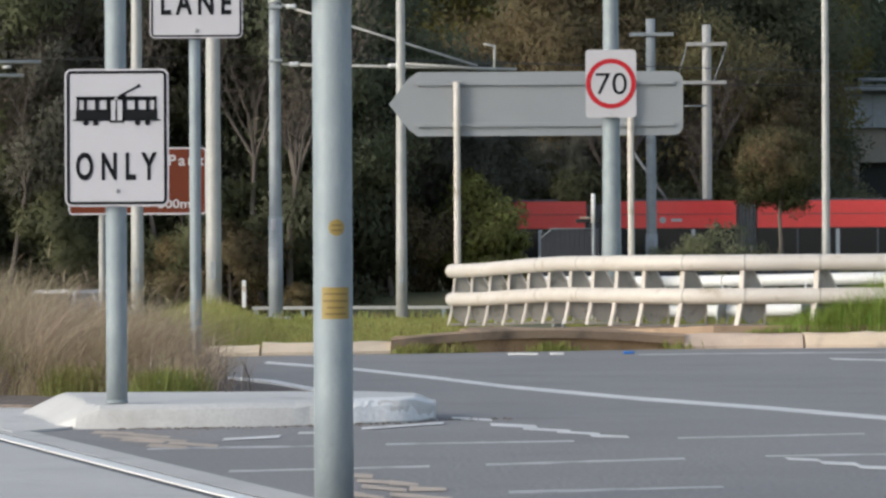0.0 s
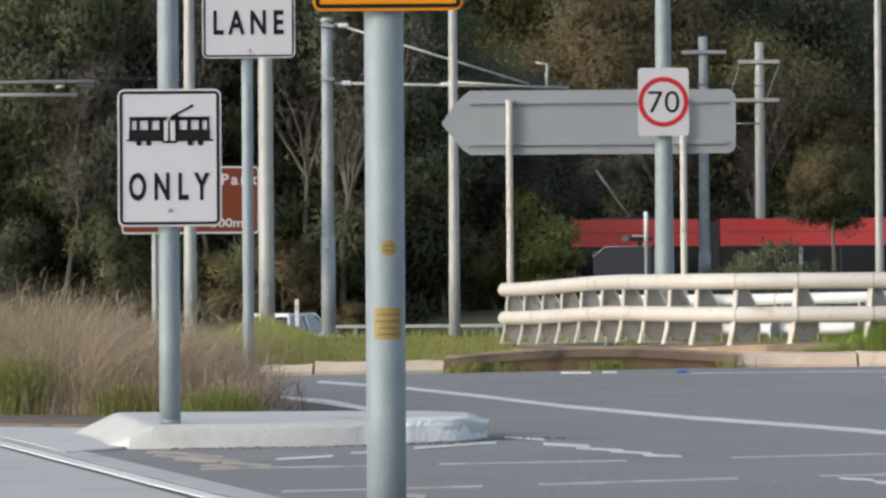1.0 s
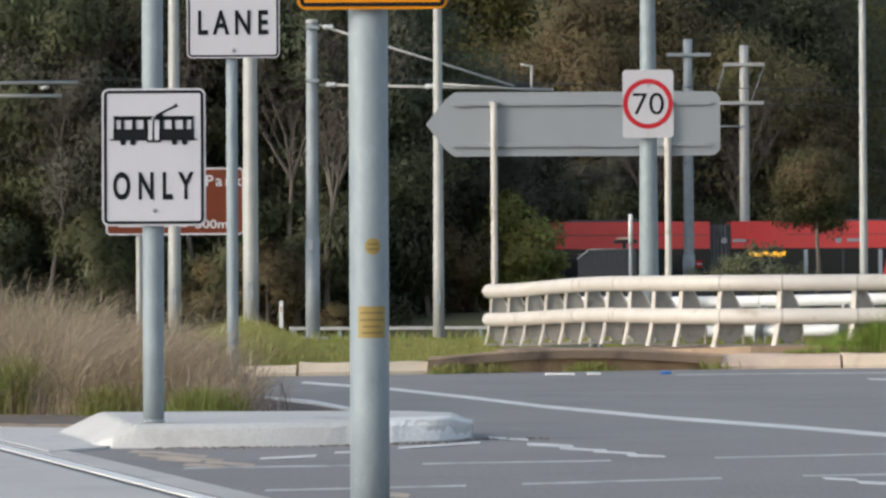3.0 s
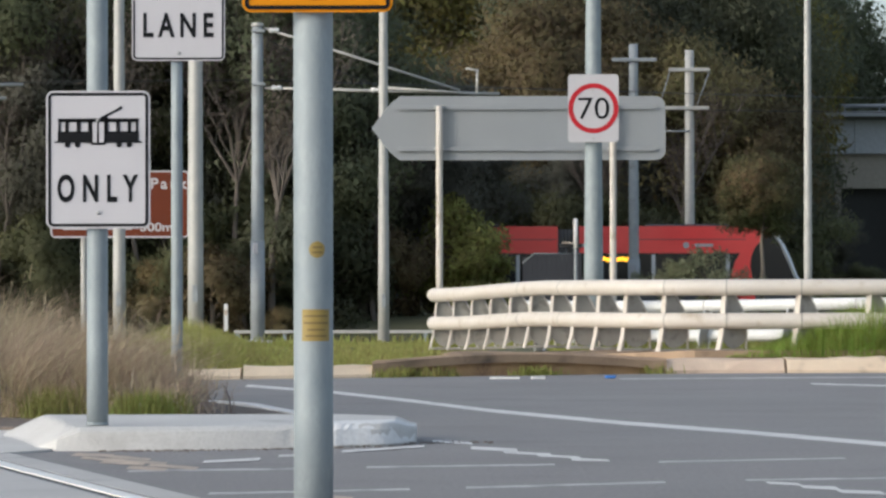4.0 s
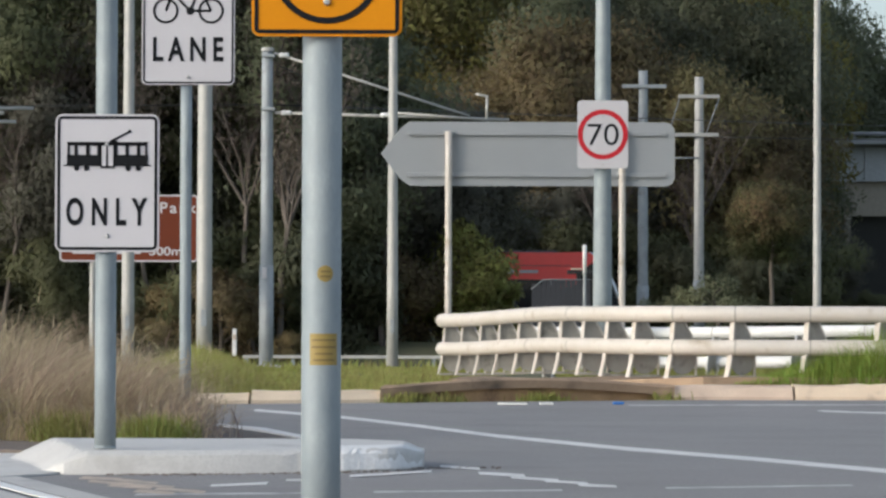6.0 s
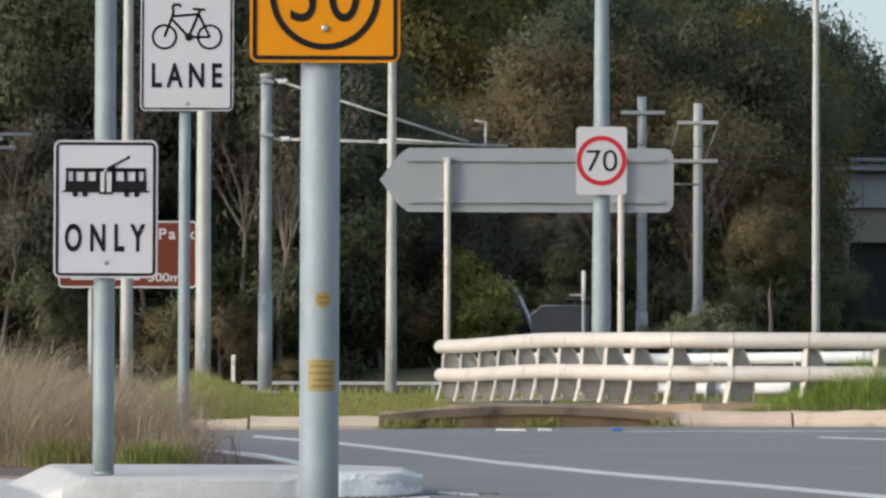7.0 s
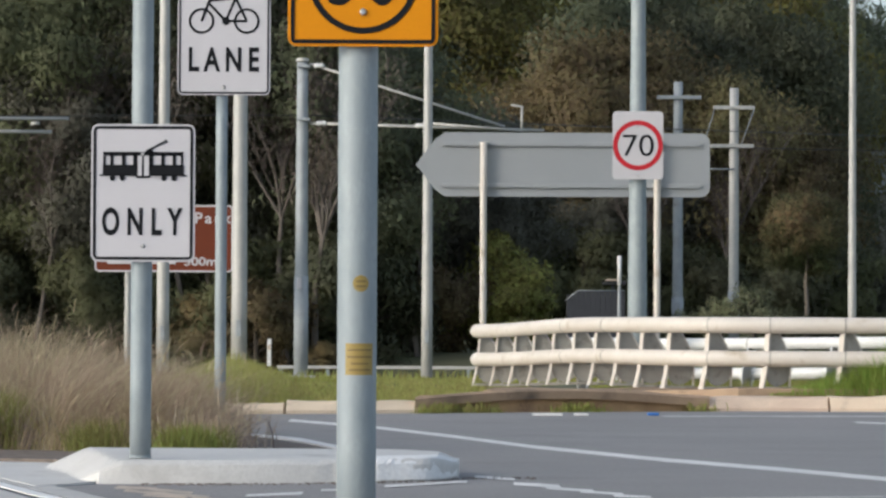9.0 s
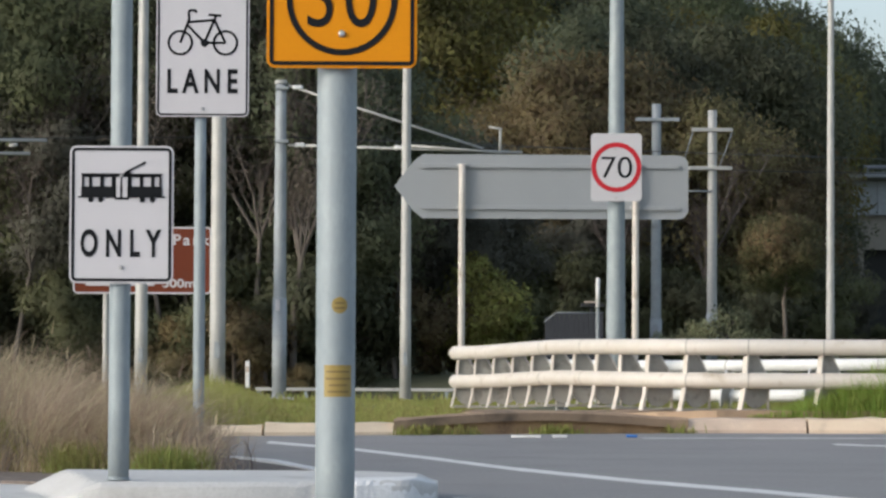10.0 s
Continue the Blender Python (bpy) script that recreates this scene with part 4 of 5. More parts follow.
wire((-2.743, PY, 5.166), (-0.765, PY, 4.343), 0.02, 0.007)

# arm of another mast reaching in from beyond the edge
M2X, M2Y = -12.528, 62.0
g2 = ground_z(M2X, M2Y)
mast2 = thing("catenary_mast", (M2X, M2Y, g2), "grey steel overhead line mast with a long arm over the grass", "mast")
pole(mast2, 0, 0, 0, 5.936 - g2, 0.118, 0.094, M_pole_grey)
for (xa, za), (xb, zb) in (((0.1, 4.576), (-7.396, 4.578)), ((2.2, 4.352), (-7.709, 4.329)), ((-8.094 - M2X, 4.477), (-7.938, 4.497))):
    bm = bmesh.new()
    sweep(bm, [(xa, 0, za - g2), (xb - M2X, 0, zb - g2)], 0.032, 8)
    part("bracket_tube", bm, M_galv_pale, mast2)


# power-style masts beside the tram line
def cross_mast(px_x, y, top, r, arms, label, sleeve, mat):
    g = ground_z(px_x, y)
    cm = thing("tramway_mast", (px_x, y, g), label, "mast", "tramway masts")
    pole(cm, 0, 0, 0, top - g, r * 1.1, r * 0.93, mat)
    bm = bmesh.new()
    sweep(bm, [(0, 0, 0.2), (0, 0, sleeve)], [r * 1.28, r * 1.22], 16)
    part("sleeve", bm, M_pole_grey, cm)
    for x0, x1, z, rr in arms:
        bm = bmesh.new()
        box(bm, ((x0 + x1) / 2, -r, z - g), (x1 - x0, 0.14, rr * 2), 0.02)
        part("cross_arm", bm, mat, cm)
    return cm


AM = 7.320
cross_mast(AM, 118.0, 9.397, 0.17, [(6.562 - AM, 8.128 - AM, 8.842, 0.065)], "grey tramway mast with one short cross arm", 2.0, M_pole_grey)
BM = 10.699
b = cross_mast(BM, 136.0, 10.470, 0.19, [(9.845 - BM, 11.513 - BM, 9.671, 0.075), (9.723 - BM, 11.482 - BM, 8.117, 0.075)], "pale grey tramway mast with two cross arms and braces", 2.4, M_galv_pale)
gB = ground_z(BM, 136)
for k in (-1, 1):
    bm = bmesh.new()
    sweep(bm, [(k * 0.8, -0.2, 9.602 - gB), (k * 0.75 - 0.5, -0.2, 8.117 - gB)], 0.022, 6)
    part("brace", bm, M_pole_grey, b)
bm = bmesh.new()
sweep(bm, [(-1.2, -0.2, 7.184 - gB), (0, -0.2, 7.180 - gB)], 0.03, 6)
part("brace", bm, M_pole_grey, b)
wire((BM - 40, 134, 7.820), (BM, 135.8, 8.048), 0.2, 0.02)
wire((BM, 135.8, 8.048), (BM + 40, 137, 8.140), 0.2, 0.02)

# low guard rail on the lower road
GY = 104.0
guard = thing("guard_rail", (-6.189, GY, -1.3), "pale steel guard rail beside the lower road", "guard rail")
gx0, gx1 = 0.28, 6.908 - -6.189
gzr = -0.502 + 1.3
for k in range(6):
    bm = bmesh.new()
    xa, xb = gx0 + (gx1 - gx0) * k / 6, gx0 + (gx1 - gx0) * (k + 1) / 6
    box(bm, ((xa + xb) / 2, -0.03, gzr), (xb - xa - 0.01, 0.05, 0.10), 0.012)
    part("beam", bm, M_galv_pale, guard)
for k in range(9):
    bm = bmesh.new()
    box(bm, (0.4 + k * 1.45, 0.04, gzr / 2 - 0.1), (0.12, 0.08, gzr + 0.16), 0.006)
    part("post", bm, M_galv, guard)
# small marker post
bm = bmesh.new()
box(bm, (0, 0, 0.26), (0.08, 0.04, 0.52), 0.01)
mk = thing("marker_post", (-3.785, 64.0, 0.004), "small white roadside marker post with a faded band", "marker post")
part("post", bm, M_litter, mk)
bm = bmesh.new()
box(bm, (0, -0.025, 0.36), (0.06, 0.006, 0.1))
part("band", bm, M_hatch, mk, "faded pinkish band")

# dark clad equipment enclosure with a thin pole
EX, EY = 3.921, 108.0
gz = ground_z(EX, EY)
enc = thing("equipment_enclosure", (EX, EY, gz), "dark slate-clad equipment enclosure with vertical boards", "enclosure")
top = 1.896 - gz
for k in range(2, 14):
    bm = bmesh.new()
    box(bm, (-1.02 + k * 0.157, 0, top / 2 + (0.04 if k > 3 else -0.08)), (0.15, 0.05, top), 0.008)
    part("board", bm, M_fence, enc)
bm = bmesh.new()
box(bm, (0.16, 1.2, top / 2 - 0.08), (1.74, 2.3, top - 0.2), 0.02)
part("cabinet", bm, M_dark, enc)
bm = bmesh.new()
sweep(bm, [(-0.80, -0.04, top - 0.26), (-0.42, -0.04, top + 0.05), (1.1, -0.04, top + 0.06)], [0.022, 0.022, 0.01], 6)
part("edge_trim", bm, M_pole_grey, enc, "pale edge trim")
bm = bmesh.new()
box(bm, (0.75, 0.3, top + 0.30), (0.75, 0.4, 0.12), 0.02)
box(bm, (0.72, 0.3, top + 0.15), (0.12, 0.12, 0.3), 0.01)
part("bracket_box", bm, M_dark, enc)
bm = bmesh.new()
box(bm, (0.66, 0.1, top + 0.40), (0.36, 0.2, 0.05), 0.01)
part("orange_strip", bm, M_hatch, enc)
sl = thing("signal_post", (4.788, 107.0, ground_z(EX, 107)), "slim grey signal post with a pale tubular head", "post")
g = ground_z(EX, 107)
pole(sl, 0, 0, 0, 3.014 - g, 0.055, mat=M_pole_grey)
bm = bmesh.new()
sweep(bm, [(0, 0, 2.115 - g), (0, 0, 3.050 - g)], 0.068, 12)
part("head", bm, M_litter, sl)

# distant building at the edge of the woods
HY = 210.0
HX = 25.126
bld = thing("distant_building", (HX, HY, -0.15), "pale grey flat-roofed building with a dark open undercroft", "building")
hz = 11.947
bm = bmesh.new()
box(bm, (10, 5, hz - 0.1), (21, 12, 0.35), 0.05)
part("roof", bm, M_signback, bld)
for k in range(9):
    bm = bmesh.new()
    box(bm, (0.6 + 2.3 * k, 0.4, (hz - 0.4 + 9.407) / 2), (2.27, 0.3, hz - 0.4 - 9.407), 0.02)
    part("wall_panel", bm, M_wall_pale, bld)
bm = bmesh.new()
box(bm, (10.2, 0.9, (9.407 + 7.256) / 2), (20, 0.3, 9.407 - 7.256))
part("lower_wall", bm, M_wall_beige, bld)
# block filling the open undercroft; its near-black colour stands for the shade inside
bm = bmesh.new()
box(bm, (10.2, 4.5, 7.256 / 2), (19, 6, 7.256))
part("undercroft_wall", bm, M_wall_shade, bld)
for k in range(6):
    bm = bmesh.new()
    box(bm, (0.8 + 3.6 * k, 1.0, 7.256 / 2), (0.35, 0.35, 7.256), 0.02)
    part("column", bm, M_wall_beige, bld)
bm = bmesh.new()
sweep(bm, [(1.0, 1, hz + 0.5), (8.0, 1, hz + 0.5)], 0.12, 8)
for k in range(4):
    sweep(bm, [(1.2 + 2.2 * k, 1, hz), (1.2 + 2.2 * k, 1, hz + 0.5)], 0.06, 6)
part("roof_rail", bm, M_signback, bld)


# ---- tram ----
TRAM_Y, TRAM_Z = 128.0, -0.14
LENGTHS = (8.8, 8.35, 5.65, 6.0, 8.8)
TOTAL = sum(LENGTHS)
ROOF = 3.174 - TRAM_Z
tram = thing("tram", (0, TRAM_Y, TRAM_Z), "red five-section low-floor tram with black glazing and dark gangways", "tram")
# the tram's origin lies under the tip of its rear end; it reaches towards -x
HWID = 1.325


def extrude_side(bm, pts, y0, y1):
    a = [bm.verts.new((x, y0, z)) for x, z in pts]
    b = [bm.verts.new((x, y1, z)) for x, z in pts]
    bm.faces.new(a)
    bm.faces.new(b[::-1])
    n = len(a)
    for i in range(n):
        bm.faces.new((a[i], b[i], b[(i + 1) % n], a[(i + 1) % n]))
    return bm


BELT, SILL = ROOF - 1.02, 1.15
x = 0.0
for k, ln in enumerate(LENGTHS):
    xa, xb = -x - ln, -x
    lo, hi = xa + 0.4, xb - 0.4
    if k == 0:
        hi = xb
    if k == 4:
        lo = xa
    if k in (0, 4):
        def mir(pts):
            return [((hi + px) if k == 0 else (lo - px), pz) for px, pz in pts]
        far = -(hi - lo)
        shell = mir([(far, BELT), (far, ROOF), (-2.6, ROOF), (-1.75, ROOF + 0.03), (-1.42, ROOF + 0.0), (-1.18, ROOF - 0.14), (-1.24, ROOF - 0.33), (-1.48, ROOF - 0.5), (-1.68, ROOF - 0.69), (-1.82, ROOF - 0.9), (-1.87, BELT)])
        skirt = mir([(far, 0.3), (far, SILL), (-0.05, SILL), (0.0, 0.75), (-0.25, 0.3)])
        glaz = mir([(far, SILL), (far, BELT), (-2.35, BELT), (-2.55, BELT - 0.35), (-2.75, SILL)])
        pill = mir([(-2.75, 0.45), (-2.75, SILL), (-2.55, BELT - 0.35), (-2.35, BELT), (-1.87, BELT), (-1.93, ROOF - 1.22), (-1.96, ROOF - 1.51), (-1.89, ROOF - 1.9), (-1.75, 0.45)])
        wind = mir([(-1.85, SILL), (-1.89, ROOF - 1.9), (-1.96, ROOF - 1.51), (-1.93, ROOF - 1.22), (-1.87, BELT), (-1.82, ROOF - 0.9), (-1.68, ROOF - 0.69), (-1.48, ROOF - 0.5), (-1.24, ROOF - 0.33), (-1.18, ROOF - 0.14), (-1.05, ROOF - 0.24), (-0.77, ROOF - 0.69), (-0.47, ROOF - 1.34), (-0.25, ROOF - 1.9), (-0.05, SILL)])
    else:
        shell = [(lo, BELT), (lo, ROOF), (hi, ROOF), (hi, BELT)]
        skirt = [(lo, 0.3), (lo, SILL), (hi, SILL), (hi, 0.3)]
        glaz = [(lo, SILL), (lo, BELT), (hi, BELT), (hi, SILL)]
        pill = wind = None
    bm = extrude_side(bmesh.new(), shell, -HWID, HWID)
    bmesh.ops.recalc_face_normals(bm, faces=bm.faces)
    roofp = part("roof_fairing", bm, M_tramred, tram)
    bm = bmesh.new()
    box(bm, ((lo + hi) / 2, -HWID - 0.004, BELT + 0.52), (abs(hi - lo) - (4.2 if k in (0, 4) else 0.2), 0.012, 0.02))
    part("fairing_joint", bm, M_tramgrey, roofp)
    bm = extrude_side(bmesh.new(), skirt, -HWID, HWID)
    bmesh.ops.recalc_face_normals(bm, faces=bm.faces)
    part("skirt", bm, M_tramgrey, tram, "dark grey side skirt")
    bm = extrude_side(bmesh.new(), glaz, -HWID + 0.02, HWID - 0.02)
    bmesh.ops.recalc_face_normals(bm, faces=bm.faces)
    gl = part("side_glazing", bm, M_tramglass, tram)
    if pill:
        bm = extrude_side(bmesh.new(), pill, -HWID - 0.004, HWID + 0.004)
        bmesh.ops.recalc_face_normals(bm, faces=bm.faces)
        part("cab_pillar", bm, M_tramred, tram)
        bm = extrude_side(bmesh.new(), wind, -HWID + 0.05, HWID - 0.05)
        bmesh.ops.recalc_face_normals(bm, faces=bm.faces)
        part("windscreen", bm, M_tramglass, tram)
        edge_pts = mir([(-1.42, ROOF + 0.0), (-1.1, ROOF - 0.2), (-0.77, ROOF - 0.69), (-0.47, ROOF - 1.34), (-0.25, ROOF - 1.9), (-0.03, SILL)])
        for yy in (-HWID + 0.06, HWID - 0.06):
            bm = bmesh.new()
            sweep(bm, [(px, yy, pz) for px, pz in edge_pts], [0.04, 0.08, 0.09, 0.09, 0.08, 0.06], 8)
            part("windscreen_rim", bm, M_tramsilver, tram)
    n = max(3, int((hi - lo) / 1.35))
    for i in range(1, n):
        cx = lo + (hi - lo) * i / n
        if k == 0 and cx > hi - 2.8 or k == 4 and cx < lo + 2.8:
            continue
        bm = bmesh.new()
        box(bm, (cx, -HWID + 0.015, (SILL + BELT) / 2), (0.07 if i % 2 else 0.14, 0.02, BELT - SILL - 0.1))
        part("window_post", bm, M_tramgrey if i % 2 else M_tramsilver, gl)
    bm = bmesh.new()
    box(bm, ((lo + hi) / 2, 0, ROOF + 0.0), (min(3.2, hi - lo - 0.6), 1.6, 0.16), 0.04)
    part("roof_equipment", bm, M_tramgrey, tram)
    if k < 4:
        gx = xa
        bm = bmesh.new()
        for i in range(13):
            half = 1.27 if i % 2 else 1.12
            xx = gx - 0.42 + 0.07 * i
            ring_ = [bm.verts.new((xx, y_, z_)) for y_, z_ in ((-half, 0.4), (half, 0.4), (half, ROOF - 0.12), (-half, ROOF - 0.12))]
            if i:
                for q in range(4):
                    bm.faces.new((last[q], last[(q + 1) % 4], ring_[(q + 1) % 4], ring_[q]))
            last = ring_
        part("gangway_bellows", bm, M_bellows, tram)
    if k in (0, 2, 4):
        bx = (lo + hi) / 2
        for sgn in (-1, 1):
            bm = bmesh.new()
            sweep(bm, [(bx + sgn * 0.9, -0.75, 0.3), (bx + sgn * 0.9, 0.75, 0.3)], 0.3, 16)
            part("wheelset", bm, M_dark, tram)
    x += ln
# pantograph, side display, lettering bars and lights
for yy in (-0.32, 0.32):
    bm = bmesh.new()
    sweep(bm, [(-20.1, yy, ROOF + 0.1), (-21.35, yy * 0.8, ROOF + 1.9)], 0.032, 6)
    part("pantograph_arm", bm, M_galv_pale, tram)
bm = bmesh.new()
sweep(bm, [(-21.35, 0, ROOF + 1.9), (-20.6, 0, ROOF + 3.0)], 0.03, 6)
box(bm, (-20.6, 0, ROOF + 3.03), (0.3, 1.6, 0.05), 0.01)
part("pantograph_head", bm, M_tramgrey, tram)
bm = bmesh.new()
slab(bm, [(-9.62 + a, ROOF - 1.6 + b_) for a, b_ in circle(0, 0, 0.15, 20)], -HWID - 0.012, -HWID + 0.03)
disc = part("door_sign", bm, M_red, tram, "round red sign on the tram's side")
bm = bmesh.new()
box(bm, (-9.62, -HWID - 0.014, ROOF - 1.6), (0.2, 0.006, 0.06))
part("bar", bm, M_white, disc)
bm = bmesh.new()
for i in range(12):
    box(bm, (-7.68 + i * 0.115, -HWID - 0.006, BELT - 0.22 + 0.02 * (i * 7 % 3 - 1)), (0.09, 0.03, 0.15))
part("side_display", bm, M_amber, tram, "glowing amber dot display")
for cx, w in ((-3.8, 0.7), (-8.2, 0.5), (-19.9, 0.4)):
    bm = bmesh.new()
    slab(bm, [(cx - w / 2 - 0.22 + a, BELT + 0.3 + b_) for a, b_ in circle(0, 0, 0.12, 20)], -HWID - 0.012, -HWID - 0.004)
    mk_ = part("livery_mark", bm, M_white, tram, "small pale livery disc")
    bm = bmesh.new()
    box(bm, (cx + 0.1, -HWID - 0.008, BELT + 0.3), (w, 0.008, 0.11))
    part("livery_bar", bm, M_white, mk_)

# ---- white car on the lower road ----
car = thing("hatchback_car", (0, 0, 0), "white hatchback car driving on the lower road", "car")
# faces +x, origin under its middle
LW_ = 0.86
side_lower = [(-2.05, 0.35), (-2.1, 0.72), (-2.02, 0.98), (0.95, 0.98), (1.85, 0.78), (2.08, 0.58), (2.05, 0.32)]
bm = extrude_side(bmesh.new(), side_lower, -LW_, LW_)
bmesh.ops.recalc_face_normals(bm, faces=bm.faces)
bmesh.ops.bevel(bm, geom=bm.edges[:], offset=0.06, segments=2, affect="EDGES", profile=0.5)
body = part("body", bm, M_carwhite, car, smooth=True)
gh = [(-1.95, 0.96), (-1.55, 1.46), (0.05, 1.48), (1.0, 0.97)]
bm = bmesh.new()
va = [bm.verts.new((x_, -0.80 if z_ < 1.2 else -0.62, z_)) for x_, z_ in gh]
vb = [bm.verts.new((x_, 0.80 if z_ < 1.2 else 0.62, z_)) for x_, z_ in gh]
bm.faces.new(va)
bm.faces.new(vb[::-1])
for i in range(4):
    bm.faces.new((va[i], vb[i], vb[(i + 1) % 4], va[(i + 1) % 4]))
bmesh.ops.recalc_face_normals(bm, faces=bm.faces)
part("glasshouse", bm, M_carglass, car)
bm = bmesh.new()
bm.faces.new([bm.verts.new(v_) for v_ in ((0.14, -0.56, 1.45), (0.14, 0.56, 1.45), (1.03, 0.72, 0.99), (1.03, -0.72, 0.99))])
bmesh.ops.solidify(bm, geom=bm.faces[:], thickness=0.012)
part("windscreen", bm, M_carscreen, car, "windscreen with the sky's reflection put into its pale colour")
bm = bmesh.new()
box(bm, (-0.75, 0, 1.47), (1.68, 1.30, 0.11), 0.04)
part("roof", bm, M_carwhite, car)
for s in (-1, 1):
    for a, b_ in ((((-1.97), 0.8, 0.96), (-1.55, 0.62, 1.48)), ((-0.6, 0.815, 0.96), (-0.62, 0.635, 1.48)), ((1.02, 0.8, 0.96), (0.05, 0.62, 1.5))):
        bm = bmesh.new()
        sweep(bm, [(a[0], s * a[1], a[2]), (b_[0], s * b_[1], b_[2])], 0.045, 8)
        part("roof_pillar", bm, M_carwhite, car)
    for wx in (-1.3, 1.3):
        bm = bmesh.new()
        sweep(bm, [(wx, s * 0.70, 0.31), (wx, s * 0.885, 0.31)], 0.31, 20)
        w = part("wheel", bm, M_tyre, car)
        bm = bmesh.new()
        sweep(bm, [(wx, s * 0.86, 0.31), (wx, s * 0.895, 0.31)], 0.19, 16)
        part("rim", bm, M_tramsilver, w)
    bm = bmesh.new()
    box(bm, (1.93, s * 0.6, 0.72), (0.25, 0.34, 0.13), 0.04, rz=-s * 20)
    part("headlight", bm, M_tramsilver, car)
    bm = bmesh.new()
    box(bm, (0.75, s * 0.93, 1.0), (0.12, 0.16, 0.11), 0.03)
    part("wing_mirror", bm, M_carwhite, car)
    bm = bmesh.new()
    box(bm, (-2.03, s * 0.66, 0.85), (0.12, 0.24, 0.22), 0.03)
    part("tail_light", bm, M_taillight, car)

# ---- trees ----
def make_tree(name, seed, height, width, leaf_mat, bark, clumps, per, leaf, label, bare=0.35, shape="round", trunk_r=None, sway=0.5, fluff=1.0):
    """A tapered trunk with forking limbs, and sprays of leaves gathered in uneven clumps round the limb ends."""
    rng = np.random.default_rng(seed)
    r = random.Random(seed)
    tr = thing(name, (0, 0, 0), label, "bush" if name == "shrub" else "tree")
    bm = bmesh.new()
    R = trunk_r or height * 0.014 + 0.03
    spine = [Vector((0, 0, -0.2))]
    for i in range(1, 7):
        spine.append(Vector((r.uniform(-1, 1) * sway * 0.12 * i, r.uniform(-1, 1) * sway * 0.12 * i, height * 0.8 * i / 6)))
    sweep(bm, spine, [R * (1.15 - 0.16 * i) for i in range(7)], 8)
    ends = []
    for k in range(max(6, clumps // 3 + 1)):
        t = bare + (1 - bare) * (k + r.random()) / max(6, clumps // 3 + 1)
        i = min(5, int(t * 6))
        p = spine[i].lerp(spine[i + 1], min(1, t * 6 - i)) if i < 6 else spine[-1]
        a = r.uniform(0, 2 * math.pi)
        prof = math.sin(math.pi * min(1, max(0.08, (t - bare) / (1 - bare) * 0.85 + 0.12))) if shape == "round" else 1.05 - (t - bare) / (1 - bare)
        reach = width / 2 * max(0.18, prof) * r.uniform(0.55, 1.1)
        q = p + Vector((math.cos(a) * reach, math.sin(a) * reach, reach * r.uniform(0.15, 0.7)))
        mid = p.lerp(q, 0.5) + Vector((0, 0, reach * 0.12))
        sweep(bm, [p, mid, q], [R * 0.42 * (1.1 - t * 0.6), R * 0.25, R * 0.08], 5, caps=False)
        ends += [q, mid.lerp(q, 0.4), q + Vector((r.uniform(-1, 1), r.uniform(-1, 1), r.uniform(-0.5, 0.8))) * width * 0.13]
    part("trunk", bm, bark, tr)
    pts, out = [], []
    mid_z = height * (bare + (1 - bare) * 0.5)
    for c in ends[:clumps]:
        s = width * r.uniform(0.075, 0.15) * fluff
        g = rng.normal(0, 1, (int(per * r.uniform(0.6, 1.4)), 3))
        ln = np.linalg.norm(g, axis=1)[:, None]
        g = g / ln * np.minimum(1.7, 0.35 + 0.5 * ln)
        c = np.array(c)
        pts.append(c + g * [s, s, s * 0.8])
        axis = (pts[-1] - [0, 0, mid_z]) / [width * 0.5, width * 0.5, height * (1 - bare) * 0.5]
        axis = axis / (np.linalg.norm(axis, axis=1)[:, None] + 0.1)
        out.append(0.55 * g + 0.9 * axis + [0, 0, 0.3])
    me = leaves_mesh("crown", np.concatenate(pts), leaf, rng, leaf_mat, np.concatenate(out))
    part("crown", me, leaf_mat, tr)
    return tr


def plant(proto, spots):
    """Stand copies of a tree at (x, y, turn, size)."""
    for i, (x_, y_, turn, size) in enumerate(spots):
        m = pose(x_, y_, ground_z(x_, y_), 0, 0, turn)
        ob = proto if i == 0 else copy_thing(proto, m)
        if i == 0:
            ob.matrix_basis = m
        ob.scale = (size, size, size)


def along(px, y):
    """x of a spot that lies px to the side of the view's axis at distance y."""
    return px * y / 5955.0


rt = random.Random(12)


def row(protos, n, x0, x1, y, dy, s0, s1):
    got = {id(p): [] for p in protos}
    for i in range(n):
        x_ = x0 + (x1 - x0) * (i + 0.5 + rt.uniform(-0.35, 0.35)) / n
        got[id(protos[rt.randrange(len(protos))])].append((x_, y + rt.uniform(-dy, dy), rt.uniform(0, 360), rt.uniform(s0, s1)))
    return got


EUC = [
    make_tree("gum_tree", 1, 15, 7.5, M_leaf_olive, M_bark, 150, 330, 0.20, "tall olive-green gum tree with pale trunk", 0.25),
    make_tree("gum_tree", 2, 16, 8.0, M_leaf_dark, M_bark_dark, 160, 330, 0.20, "tall dark green gum tree in the woods", 0.18),
    make_tree("gum_tree", 3, 13, 6.5, M_leaf_grey, M_bark, 140, 330, 0.18, "grey-green gum tree with pale trunk", 0.26),
    make_tree("casuarina_tree", 4, 12, 8.0, M_leaf_rust, M_bark_dark, 180, 330, 0.20, "rusty brown she-oak with drooping fine foliage", 0.12),
    make_tree("pine_tree", 5, 17, 7.5, M_leaf_yellow, M_bark_dark, 170, 320, 0.22, "yellow-green conifer behind the woods", 0.12),
]


